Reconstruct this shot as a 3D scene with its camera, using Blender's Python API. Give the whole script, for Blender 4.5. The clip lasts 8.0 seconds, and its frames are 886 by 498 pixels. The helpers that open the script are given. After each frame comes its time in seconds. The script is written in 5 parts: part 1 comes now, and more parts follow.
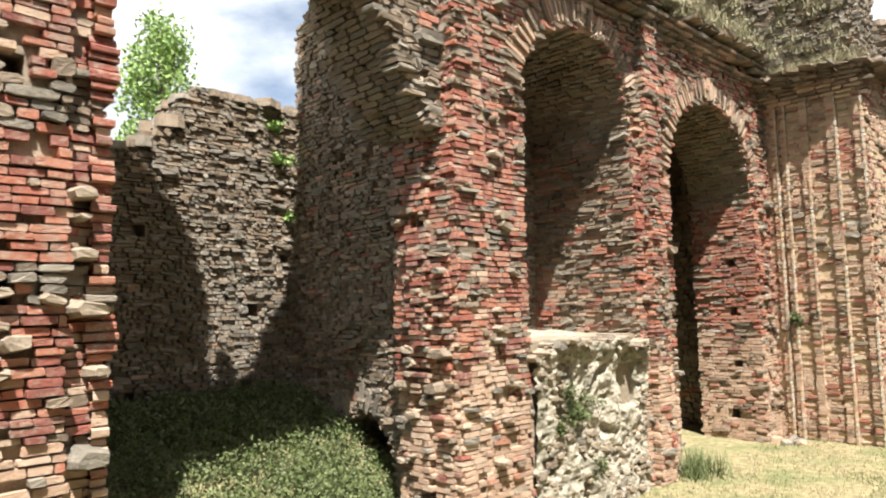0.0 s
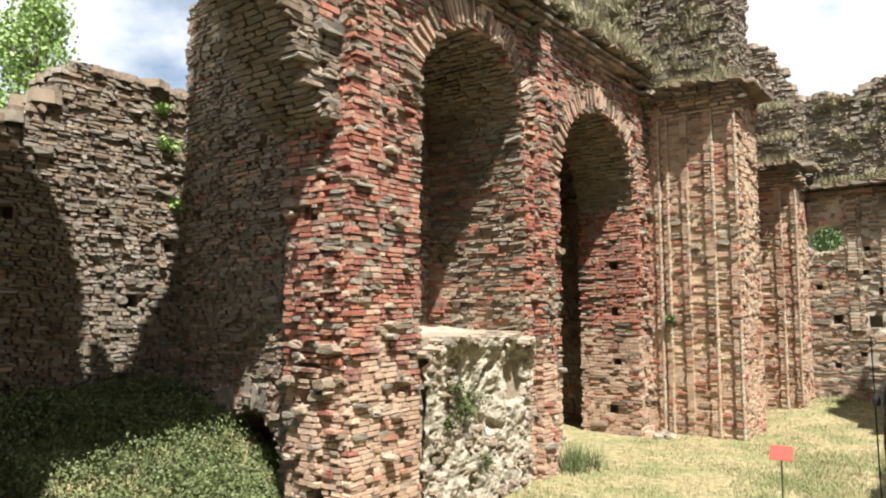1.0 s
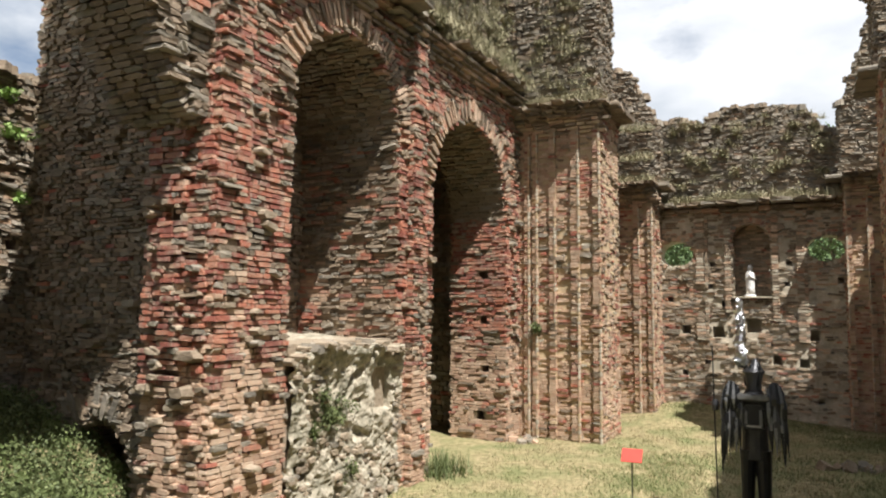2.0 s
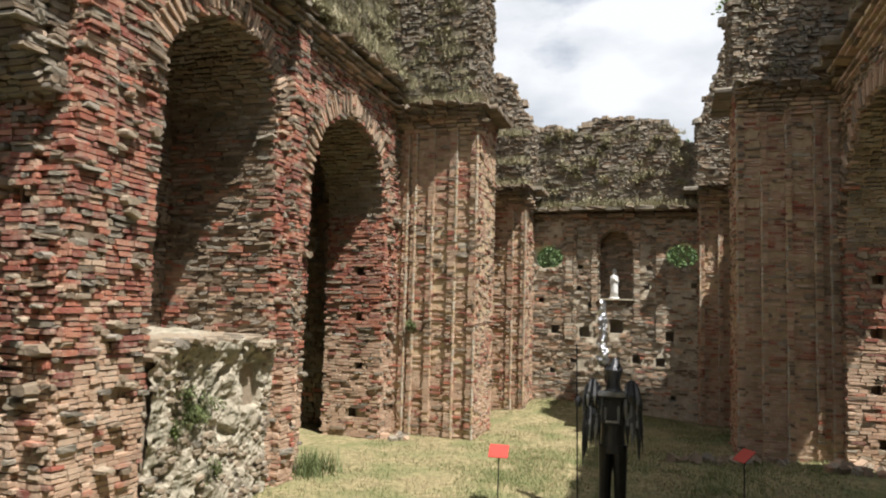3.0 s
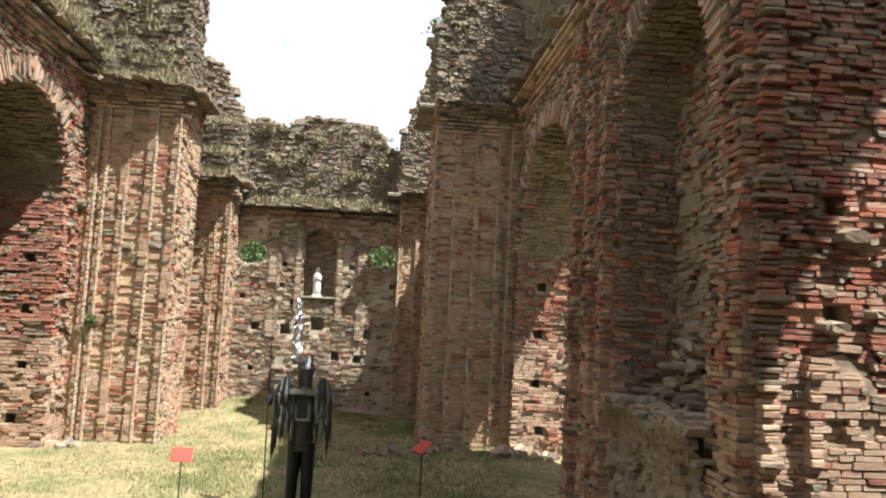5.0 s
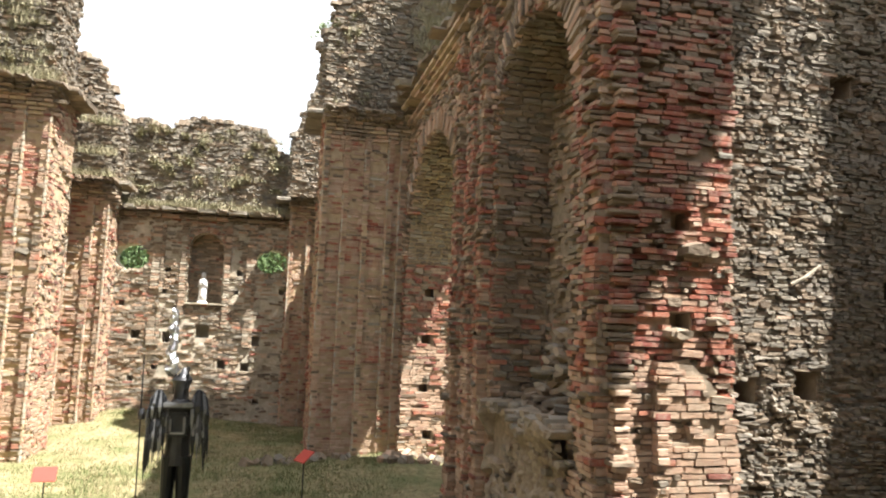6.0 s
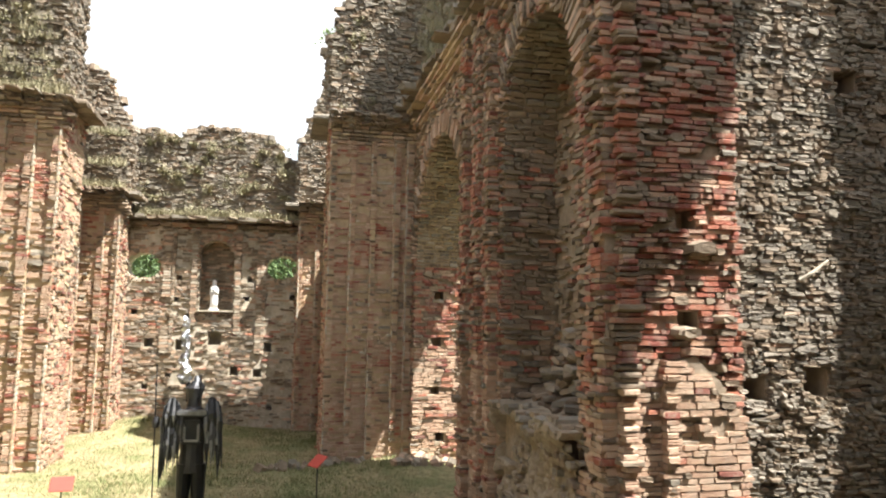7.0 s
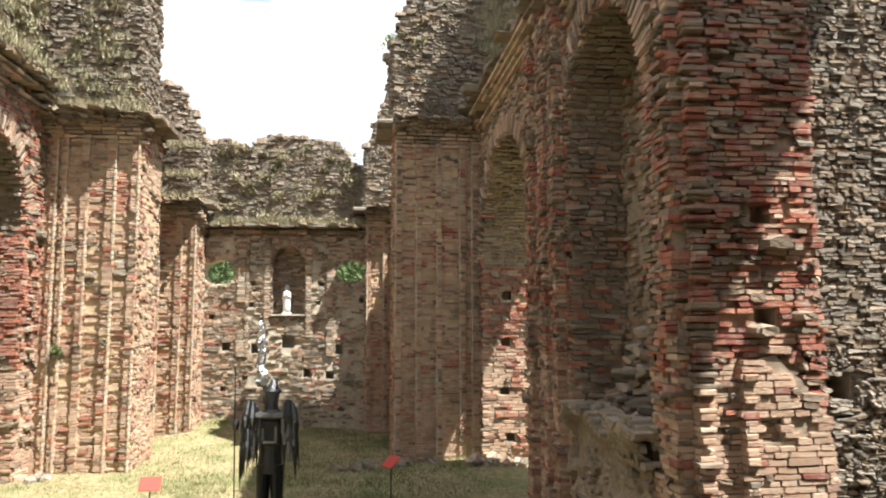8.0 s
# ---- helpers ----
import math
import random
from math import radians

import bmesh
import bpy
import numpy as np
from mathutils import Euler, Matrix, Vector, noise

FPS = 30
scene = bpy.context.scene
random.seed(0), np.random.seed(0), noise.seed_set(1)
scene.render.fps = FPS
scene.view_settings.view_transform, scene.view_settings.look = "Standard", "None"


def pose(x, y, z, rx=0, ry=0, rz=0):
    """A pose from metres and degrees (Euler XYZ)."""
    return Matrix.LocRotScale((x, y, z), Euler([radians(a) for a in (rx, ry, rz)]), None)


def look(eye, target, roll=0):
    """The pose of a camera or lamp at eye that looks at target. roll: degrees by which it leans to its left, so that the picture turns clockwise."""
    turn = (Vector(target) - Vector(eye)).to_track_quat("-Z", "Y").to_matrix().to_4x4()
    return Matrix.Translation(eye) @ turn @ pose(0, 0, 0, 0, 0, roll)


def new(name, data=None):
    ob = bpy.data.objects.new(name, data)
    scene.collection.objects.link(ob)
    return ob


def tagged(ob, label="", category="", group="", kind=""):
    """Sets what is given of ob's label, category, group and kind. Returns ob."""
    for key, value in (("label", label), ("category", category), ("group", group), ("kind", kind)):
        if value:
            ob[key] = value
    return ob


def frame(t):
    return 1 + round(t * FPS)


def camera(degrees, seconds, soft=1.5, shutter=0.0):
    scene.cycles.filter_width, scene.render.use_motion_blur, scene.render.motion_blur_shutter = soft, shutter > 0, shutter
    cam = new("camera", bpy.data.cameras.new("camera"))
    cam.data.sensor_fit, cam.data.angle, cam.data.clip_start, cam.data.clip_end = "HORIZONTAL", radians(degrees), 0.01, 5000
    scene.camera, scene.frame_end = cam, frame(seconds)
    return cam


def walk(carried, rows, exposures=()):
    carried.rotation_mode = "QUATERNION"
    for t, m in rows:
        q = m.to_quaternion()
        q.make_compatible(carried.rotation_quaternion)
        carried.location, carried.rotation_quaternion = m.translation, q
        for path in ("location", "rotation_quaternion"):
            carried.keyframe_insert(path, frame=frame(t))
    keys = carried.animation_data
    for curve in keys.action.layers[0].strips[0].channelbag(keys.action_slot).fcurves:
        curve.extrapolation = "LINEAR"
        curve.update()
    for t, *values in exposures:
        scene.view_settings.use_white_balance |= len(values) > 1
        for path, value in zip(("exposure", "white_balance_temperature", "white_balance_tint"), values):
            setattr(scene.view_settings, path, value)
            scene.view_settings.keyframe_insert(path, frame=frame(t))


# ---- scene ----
cam = camera(63.0, 8.0, soft=2.1)
PATH = [
    (0, (1.175, -0.06, 2.371), (-0.243, 1.339, 2.539), -1.5),
    (0.5, (1.164, -0.058, 2.375), (-0.155, 1.437, 2.526), -0.7),
    (1, (1.173, -0.061, 2.371), (-0.026, 1.532, 2.523), -0.3),
    (1.5, (1.189, -0.039, 2.378), (0.11, 1.637, 2.539), 0.0),
    (2, (1.207, -0.027, 2.382), (0.299, 1.746, 2.552), 0.5),
    (3.5, (1.234, 0.03, 2.383), (0.802, 1.976, 2.547), 2.2),
    (4, (1.263, 0.045, 2.401), (1.037, 2.025, 2.567), 2.7),
    (4.5, (1.308, 0.04, 2.411), (1.293, 2.032, 2.585), 2.6),
    (5, (1.336, 0.024, 2.416), (1.517, 2.006, 2.604), 2.9),
    (6.3, (1.565, -0.134, 2.506), (2.044, 1.797, 2.713), 1.8),
    (6.5, (1.553, -0.147, 2.507), (2.029, 1.784, 2.715), 1.5),
    (7, (1.562, -0.137, 2.512), (1.986, 1.807, 2.72), 0.9),
    (7.5, (1.564, -0.13, 2.511), (1.906, 1.829, 2.719), 0.2),
    (8, (1.551, -0.166, 2.534), (1.795, 1.808, 2.739), -0.1),
]
walk(cam, [(t, look(eye, target, roll)) for t, eye, target, roll in PATH],
     [(0, 1.4), (1, 1.31), (2, 0.93), (3.5, 0.77), (4.5, 1.14), (5, 1.4), (6.5, 1.96), (8, 1.66)])

# ---------- world, sun ----------
SUN = Vector((1.0, -0.72, 2.2)).normalized()
world = bpy.data.worlds.new("world")
scene.world = world
world.use_nodes = True
wt = world.node_tree
wt.nodes.clear()
w_out = wt.nodes.new("ShaderNodeOutputWorld")
w_bg = wt.nodes.new("ShaderNodeBackground")
w_sky = wt.nodes.new("ShaderNodeTexSky")
w_sky.sky_type = "NISHITA"
w_sky.sun_disc = False
w_sky.sun_elevation = math.asin(SUN.z)
w_sky.sun_rotation = math.atan2(SUN.x, SUN.y)
w_co = wt.nodes.new("ShaderNodeTexCoord")
w_map = wt.nodes.new("ShaderNodeMapping")
w_map.inputs["Scale"].default_value = (1.0, 1.0, 2.2)
w_no = wt.nodes.new("ShaderNodeTexNoise")
w_no.inputs["Scale"].default_value = 2.6
w_no.inputs["Detail"].default_value = 7
w_no.inputs["Roughness"].default_value = 0.55
w_ra = wt.nodes.new("ShaderNodeValToRGB")
w_ra.color_ramp.elements[0].position = 0.34
w_ra.color_ramp.elements[1].position = 0.50
w_no2 = wt.nodes.new("ShaderNodeTexNoise")
w_no2.inputs["Scale"].default_value = 5.0
w_no2.inputs["Detail"].default_value = 5
w_ra2 = wt.nodes.new("ShaderNodeValToRGB")
w_ra2.color_ramp.elements[0].position = 0.30
w_ra2.color_ramp.elements[1].position = 0.62
w_ra2.color_ramp.elements[0].color = (5.2, 5.8, 6.6, 1)
w_ra2.color_ramp.elements[1].color = (9.6, 9.8, 10.2, 1)
w_mix = wt.nodes.new("ShaderNodeMix")
w_mix.data_type = "RGBA"
wt.links.new(w_co.outputs["Generated"], w_map.inputs["Vector"])
wt.links.new(w_map.outputs[0], w_no.inputs["Vector"])
wt.links.new(w_map.outputs[0], w_no2.inputs["Vector"])
wt.links.new(w_no.outputs["Fac"], w_ra.inputs["Fac"])
wt.links.new(w_no2.outputs["Fac"], w_ra2.inputs["Fac"])
wt.links.new(w_ra.outputs["Color"], w_mix.inputs["Factor"])
wt.links.new(w_sky.outputs[0], w_mix.inputs["A"])
wt.links.new(w_ra2.outputs["Color"], w_mix.inputs["B"])
wt.links.new(w_mix.outputs["Result"], w_bg.inputs["Color"])
w_bg.inputs["Strength"].default_value = 0.06
wt.links.new(w_bg.outputs[0], w_out.inputs[0])

sun = new("sun", bpy.data.lights.new("sun", "SUN"))
sun.data.energy = 4.9
sun.data.angle = radians(0.6)
sun.data.color = (1.0, 0.955, 0.905)
sun.matrix_world = look(SUN * 40, (0, 0, 0))


# ---------- materials ----------
def surface(name, ramp, rough=0.92, grain=30.0, bump=0.35, stain=(0.5, 0.5, 0.5), stain_amount=0.35, metal=0.0, pieces=True, mottle=4.0, lime=0.0):
    """A matt, uneven surface: a colour ramp over the pieces, grain and stains."""
    m = bpy.data.materials.new(name)
    m.use_nodes = True
    t = m.node_tree
    b = t.nodes["Principled BSDF"]
    b.inputs["Roughness"].default_value = rough
    b.inputs["Metallic"].default_value = metal
    b.inputs["Specular IOR Level"].default_value = 0.25
    geo = t.nodes.new("ShaderNodeNewGeometry")
    info = t.nodes.new("ShaderNodeObjectInfo")
    no = t.nodes.new("ShaderNodeTexNoise")
    no.inputs["Scale"].default_value = grain
    no.inputs["Detail"].default_value = 6
    no.inputs["Roughness"].default_value = 0.65
    big = t.nodes.new("ShaderNodeTexNoise")
    big.inputs["Scale"].default_value = mottle
    big.inputs["Detail"].default_value = 4
    co = t.nodes.new("ShaderNodeNewGeometry")
    beds = t.nodes.new("ShaderNodeMapping")
    beds.inputs["Scale"].default_value = (1.0, 1.0, 2.4 if pieces else 1.0)
    t.links.new(co.outputs["Position"], beds.inputs["Vector"])
    t.links.new(beds.outputs[0], no.inputs["Vector"])
    t.links.new(co.outputs["Position"], big.inputs["Vector"])
    add = t.nodes.new("ShaderNodeMath")
    add.operation = "ADD"
    t.links.new(geo.outputs["Random Per Island"], add.inputs[0])
    t.links.new(info.outputs["Random"], add.inputs[1])
    fr = t.nodes.new("ShaderNodeMath")
    fr.operation = "FRACT"
    t.links.new(add.outputs[0], fr.inputs[0])
    mixv = t.nodes.new("ShaderNodeMix")
    mixv.inputs["Factor"].default_value = 0.6 if pieces else 0.85
    mid = t.nodes.new("ShaderNodeTexNoise")
    mid.inputs["Scale"].default_value = 2.2
    mid.inputs["Detail"].default_value = 8
    mid.inputs["Roughness"].default_value = 0.7
    t.links.new(co.outputs["Position"], mid.inputs["Vector"])
    t.links.new(fr.outputs[0] if pieces else big.outputs["Fac"], mixv.inputs["A"])
    t.links.new(mid.outputs["Fac"] if pieces else no.outputs["Fac"], mixv.inputs["B"])
    cr = t.nodes.new("ShaderNodeValToRGB")
    while len(cr.color_ramp.elements) < len(ramp):
        cr.color_ramp.elements.new(0.5)
    for e, (p, c) in zip(cr.color_ramp.elements, ramp):
        e.position, e.color = p, (*c, 1)
    t.links.new(mixv.outputs["Result"], cr.inputs["Fac"])
    st = t.nodes.new("ShaderNodeValToRGB")
    st.color_ramp.elements[0].position, st.color_ramp.elements[1].position = 0.42, 0.68
    t.links.new(big.outputs["Fac"], st.inputs["Fac"])
    sa = t.nodes.new("ShaderNodeMath")
    sa.operation = "MULTIPLY"
    sa.inputs[1].default_value = stain_amount
    t.links.new(st.outputs["Color"], sa.inputs[0])
    mx = t.nodes.new("ShaderNodeMix")
    mx.data_type = "RGBA"
    t.links.new(sa.outputs[0], mx.inputs["Factor"])
    t.links.new(cr.outputs["Color"], mx.inputs["A"])
    mx.inputs["B"].default_value = (*stain, 1)
    coat = t.nodes.new("ShaderNodeTexNoise")
    coat.inputs["Scale"].default_value = 8.0
    coat.inputs["Detail"].default_value = 7
    coat.inputs["Roughness"].default_value = 0.75
    t.links.new(co.outputs["Position"], coat.inputs["Vector"])
    cm = t.nodes.new("ShaderNodeMapRange")
    cm.inputs["From Min"].default_value, cm.inputs["From Max"].default_value = 0.47, 0.62
    cm.inputs["To Max"].default_value = lime
    t.links.new(coat.outputs["Fac"], cm.inputs["Value"])
    lm = t.nodes.new("ShaderNodeMix")
    lm.data_type = "RGBA"
    t.links.new(cm.outputs[0], lm.inputs["Factor"])
    t.links.new(mx.outputs["Result"], lm.inputs["A"])
    lm.inputs["B"].default_value = (0.47, 0.40, 0.31, 1)
    t.links.new(lm.outputs["Result"], b.inputs["Base Color"])
    bp = t.nodes.new("ShaderNodeBump")
    bp.inputs["Strength"].default_value = bump
    bp.inputs["Distance"].default_value = 0.02
    t.links.new(no.outputs["Fac"], bp.inputs["Height"])
    t.links.new(bp.outputs[0], b.inputs["Normal"])
    return m


RED = surface("red_brick", [(0.22, (0.14, 0.062, 0.05)), (0.4, (0.29, 0.10, 0.075)), (0.53, (0.42, 0.155, 0.097)), (0.66, (0.46, 0.215, 0.14)), (0.82, (0.45, 0.31, 0.235))], stain=(0.19, 0.115, 0.09), stain_amount=0.5, lime=0.5, bump=0.8)
ORANGE = surface("pale_brick", [(0.25, (0.34, 0.215, 0.15)), (0.5, (0.51, 0.345, 0.24)), (0.8, (0.62, 0.48, 0.36))], stain=(0.36, 0.25, 0.16), stain_amount=0.5, lime=0.42, bump=0.8)
BROWN = surface("brown_stone", [(0.2, (0.10, 0.08, 0.058)), (0.5, (0.24, 0.185, 0.132)), (0.8, (0.37, 0.295, 0.215))], stain=(0.17, 0.135, 0.09), stain_amount=0.5, grain=22, lime=0.26, bump=0.9)
GREY = surface("grey_stone", [(0.2, (0.105, 0.098, 0.082)), (0.5, (0.25, 0.222, 0.18)), (0.8, (0.41, 0.36, 0.295))], stain=(0.19, 0.17, 0.12), stain_amount=0.5, grain=22, lime=0.24, bump=0.9)
MORTAR = surface("lime_mortar", [(0.25, (0.19, 0.15, 0.11)), (0.5, (0.32, 0.26, 0.19)), (0.8, (0.46, 0.39, 0.29))], stain=(0.22, 0.18, 0.13), stain_amount=0.5, grain=14, bump=0.9, pieces=False, mottle=2.0)
PLASTER = surface("old_plaster", [(0.25, (0.24, 0.21, 0.15)), (0.42, (0.45, 0.40, 0.31)), (0.62, (0.58, 0.52, 0.42)), (0.85, (0.66, 0.60, 0.50))], stain=(0.26, 0.24, 0.18), stain_amount=0.6, grain=9, bump=0.9, pieces=False, mottle=3.0)
ALTAR = surface("crumbling_plaster", [(0.28, (0.15, 0.135, 0.10)), (0.42, (0.31, 0.275, 0.21)), (0.56, (0.44, 0.395, 0.31)), (0.8, (0.56, 0.51, 0.42))], stain=(0.17, 0.165, 0.12), stain_amount=0.75, grain=16, bump=1.0, pieces=False, mottle=4.5)
OCHRE = surface("ochre_plaster", [(0.2, (0.34, 0.25, 0.15)), (0.5, (0.50, 0.39, 0.25)), (0.85, (0.60, 0.49, 0.34))], stain=(0.30, 0.23, 0.15), stain_amount=0.5, grain=9, bump=0.6, pieces=False, mottle=3.0)
EARTH = surface("turf", [(0.3, (0.10, 0.10, 0.05)), (0.43, (0.20, 0.175, 0.09)), (0.55, (0.32, 0.27, 0.15)), (0.72, (0.44, 0.35, 0.22))], stain=(0.12, 0.145, 0.055), stain_amount=0.75, grain=9, bump=0.8, pieces=False, mottle=1.3)
STRAW = surface("dry_grass", [(0.2, (0.17, 0.16, 0.075)), (0.5, (0.31, 0.26, 0.155)), (0.8, (0.47, 0.37, 0.25))], stain=(0.11, 0.15, 0.05), stain_amount=0.75, bump=0.0, mottle=1.3)
LEAF = surface("green_leaf", [(0.2, (0.05, 0.066, 0.028)), (0.5, (0.10, 0.125, 0.05)), (0.8, (0.18, 0.205, 0.09))], rough=0.6, stain=(0.14, 0.20, 0.05), stain_amount=0.3, bump=0.0)
PALELEAF = surface("pale_leaf", [(0.1, (0.15, 0.26, 0.06)), (0.5, (0.26, 0.38, 0.12)), (0.9, (0.36, 0.46, 0.20))], rough=0.55, stain=(0.2, 0.3, 0.1), stain_amount=0.3, bump=0.0)
BUSH = surface("dry_bush", [(0.2, (0.16, 0.15, 0.09)), (0.5, (0.31, 0.28, 0.18)), (0.8, (0.44, 0.39, 0.27))], stain=(0.15, 0.16, 0.075), stain_amount=0.6, bump=0.0)
TURF = surface("fresh_turf", [(0.2, (0.09, 0.115, 0.045)), (0.5, (0.17, 0.195, 0.08)), (0.8, (0.26, 0.265, 0.125))], rough=0.7, stain=(0.12, 0.16, 0.05), stain_amount=0.5, bump=0.0)
WOODS = surface("woodland_leaf", [(0.2, (0.055, 0.09, 0.035)), (0.5, (0.10, 0.155, 0.065)), (0.8, (0.17, 0.235, 0.11))], rough=0.6, stain=(0.14, 0.2, 0.08), stain_amount=0.4, bump=0.0)
BARK = surface("bark", [(0.2, (0.08, 0.06, 0.04)), (0.8, (0.20, 0.16, 0.12))], pieces=False, grain=20, mottle=6)
MARBLE = surface("white_statue", [(0.2, (0.66, 0.66, 0.65)), (0.8, (0.82, 0.82, 0.81))], rough=0.5, pieces=False, stain=(0.5, 0.5, 0.48), stain_amount=0.2, grain=8, bump=0.1)
IRON = surface("black_iron", [(0.2, (0.015, 0.016, 0.018)), (0.5, (0.04, 0.042, 0.045)), (0.85, (0.10, 0.10, 0.105))], rough=0.38, metal=0.7, pieces=True, stain=(0.02, 0.02, 0.02), stain_amount=0.4, grain=25, bump=0.3)
SILVER = surface("bright_metal", [(0.2, (0.55, 0.56, 0.58)), (0.8, (0.85, 0.86, 0.88))], rough=0.28, metal=1.0, pieces=True, stain=(0.3, 0.3, 0.32), stain_amount=0.4, grain=30, bump=0.5)
STEEL = surface("dull_steel", [(0.2, (0.10, 0.105, 0.11)), (0.8, (0.30, 0.31, 0.32))], rough=0.42, metal=0.6, pieces=False, stain=(0.08, 0.08, 0.08), stain_amount=0.4, grain=20, bump=0.2)
SIGNRED = surface("red_sign_face", [(0.2, (0.44, 0.055, 0.04)), (0.8, (0.52, 0.075, 0.055))], rough=0.45, pieces=False, stain=(0.42, 0.06, 0.045), stain_amount=0.2, grain=6, bump=0.02)
MASONRY = [RED, ORANGE, BROWN, GREY, MORTAR, PLASTER, OCHRE]
R_, O_, B_, G_, M_, P_, C_ = range(7)


# ---------- mesh helpers ----------
def part(name, bm, material, parent, label=""):
    """Links a bmesh as one mesh object under a thing or part."""
    me = bpy.data.meshes.new(name)
    bm.to_mesh(me)
    bm.free()
    for m in (material if isinstance(material, list) else [material]):
        me.materials.append(m)
    ob = new(name, me)
    ob.parent = parent
    return tagged(ob, label)


CAP = [(11, 10, 9, 8), (15, 12, 11, 8), (15, 14, 13, 12)]
QUADS = np.array([(i, 8 + i, 8 + (i + 1) % 8, (i + 1) % 8) for i in range(8)] + CAP)


def block(cu, cv, front):
    """A worn block of 11 faces: an eight-sided outline, drawn in towards its face."""
    p, q = 1 - cu, 1 - cv
    ring = np.array([(1, -q), (1, q), (p, 1), (-p, 1), (-1, q), (-1, -q), (-p, -1), (p, -1)], float)
    t = np.empty((16, 3))
    t[:8, 0::2], t[8:, 0::2] = ring, ring * front
    t[:8, 1], t[8:, 1] = -1, 1
    return t


rng = np.random.default_rng(7)


class Pile:
    """Collects masonry pieces: worn blocks of 11 faces each."""

    def __init__(self):
        self.v, self.m, self.f = [], [], []

    def add(self, c, a, n, b, sa, sn, sb, mat, rough=0.1, taper=1.0):
        """Centre, three axes (along, outward, up) and half sizes."""
        a, n, b = (np.asarray(q, float) for q in (a, n, b))
        if mat in (R_, O_):
            cu, cv, front = 0.3, 0.3, (0.975, 0.9)
        else:
            cu, cv, front = random.uniform(0.4, 1.3), random.uniform(0.3, 0.65), (0.93, 0.82)
        t = block(min(0.55, cu * min(1.0, sb / sa)), cv, front)
        jolt = rng.normal(0, rough * 0.75, (8, 3)) * np.array([0.4 * min(1.0, 2.5 * sb / sa), 0.12 if mat in (R_, O_) else 0.3, 0.9])
        t[:8, 0::2] += jolt[:, 0::2]
        t[8:] += jolt
        t[8:, 0::2] *= taper
        self.v.append(np.asarray(c) + t[:, :1] * (a * sa) + t[:, 1:2] * (n * sn) + t[:, 2:] * (b * sb))
        self.m.append(mat)
        self.f.append(QUADS if np.dot(np.cross(a, n), b) > 0 else QUADS[:, ::-1])

    def mesh(self, name):
        k = len(self.v)
        f = (np.stack(self.f) + 16 * np.arange(k)[:, None, None]).reshape(-1, 4)
        me = bpy.data.meshes.new(name)
        me.from_pydata(np.concatenate(self.v).tolist(), [], f.tolist())
        for m in MASONRY:
            me.materials.append(m)
        me.polygons.foreach_set("material_index", np.repeat(np.array(self.m, np.int32), 11))
        return me

    def under(self, parent, name="masonry"):
        if self.v:
            ob = new(name, self.mesh(name))
            ob.parent = parent
            tagged(ob, kind="stuff")
            return ob


def shared_piece(mat, seed):
    r = np.random.default_rng(seed)
    t = block(0.09, 0.3, (0.975, 0.9)) if mat in (R_, O_) else block(r.uniform(0.15, 0.4), r.uniform(0.3, 0.6), (0.93, 0.82))
    t[8:] += r.normal(0, 0.1, (8, 3)) * np.array([0.3, 0.12 if mat in (R_, O_) else 0.3, 0.9])
    me = bpy.data.meshes.new("piece")
    me.from_pydata(t.tolist(), [], QUADS.tolist())
    me.materials.append(MASONRY[mat])
    return me


POOL = {m: [shared_piece(m, 50 + 10 * m + i) for i in range(8)] for m in (R_, O_, B_, G_)}
PIECE_NAME = {R_: "brick", O_: "brick", B_: "stone", G_: "stone"}
Z = np.array((0.0, 0.0, 1.0))


def wob(x, y, z=0.0, s=1.0):
    return noise.noise(Vector((x * s, y * s, z * s)))


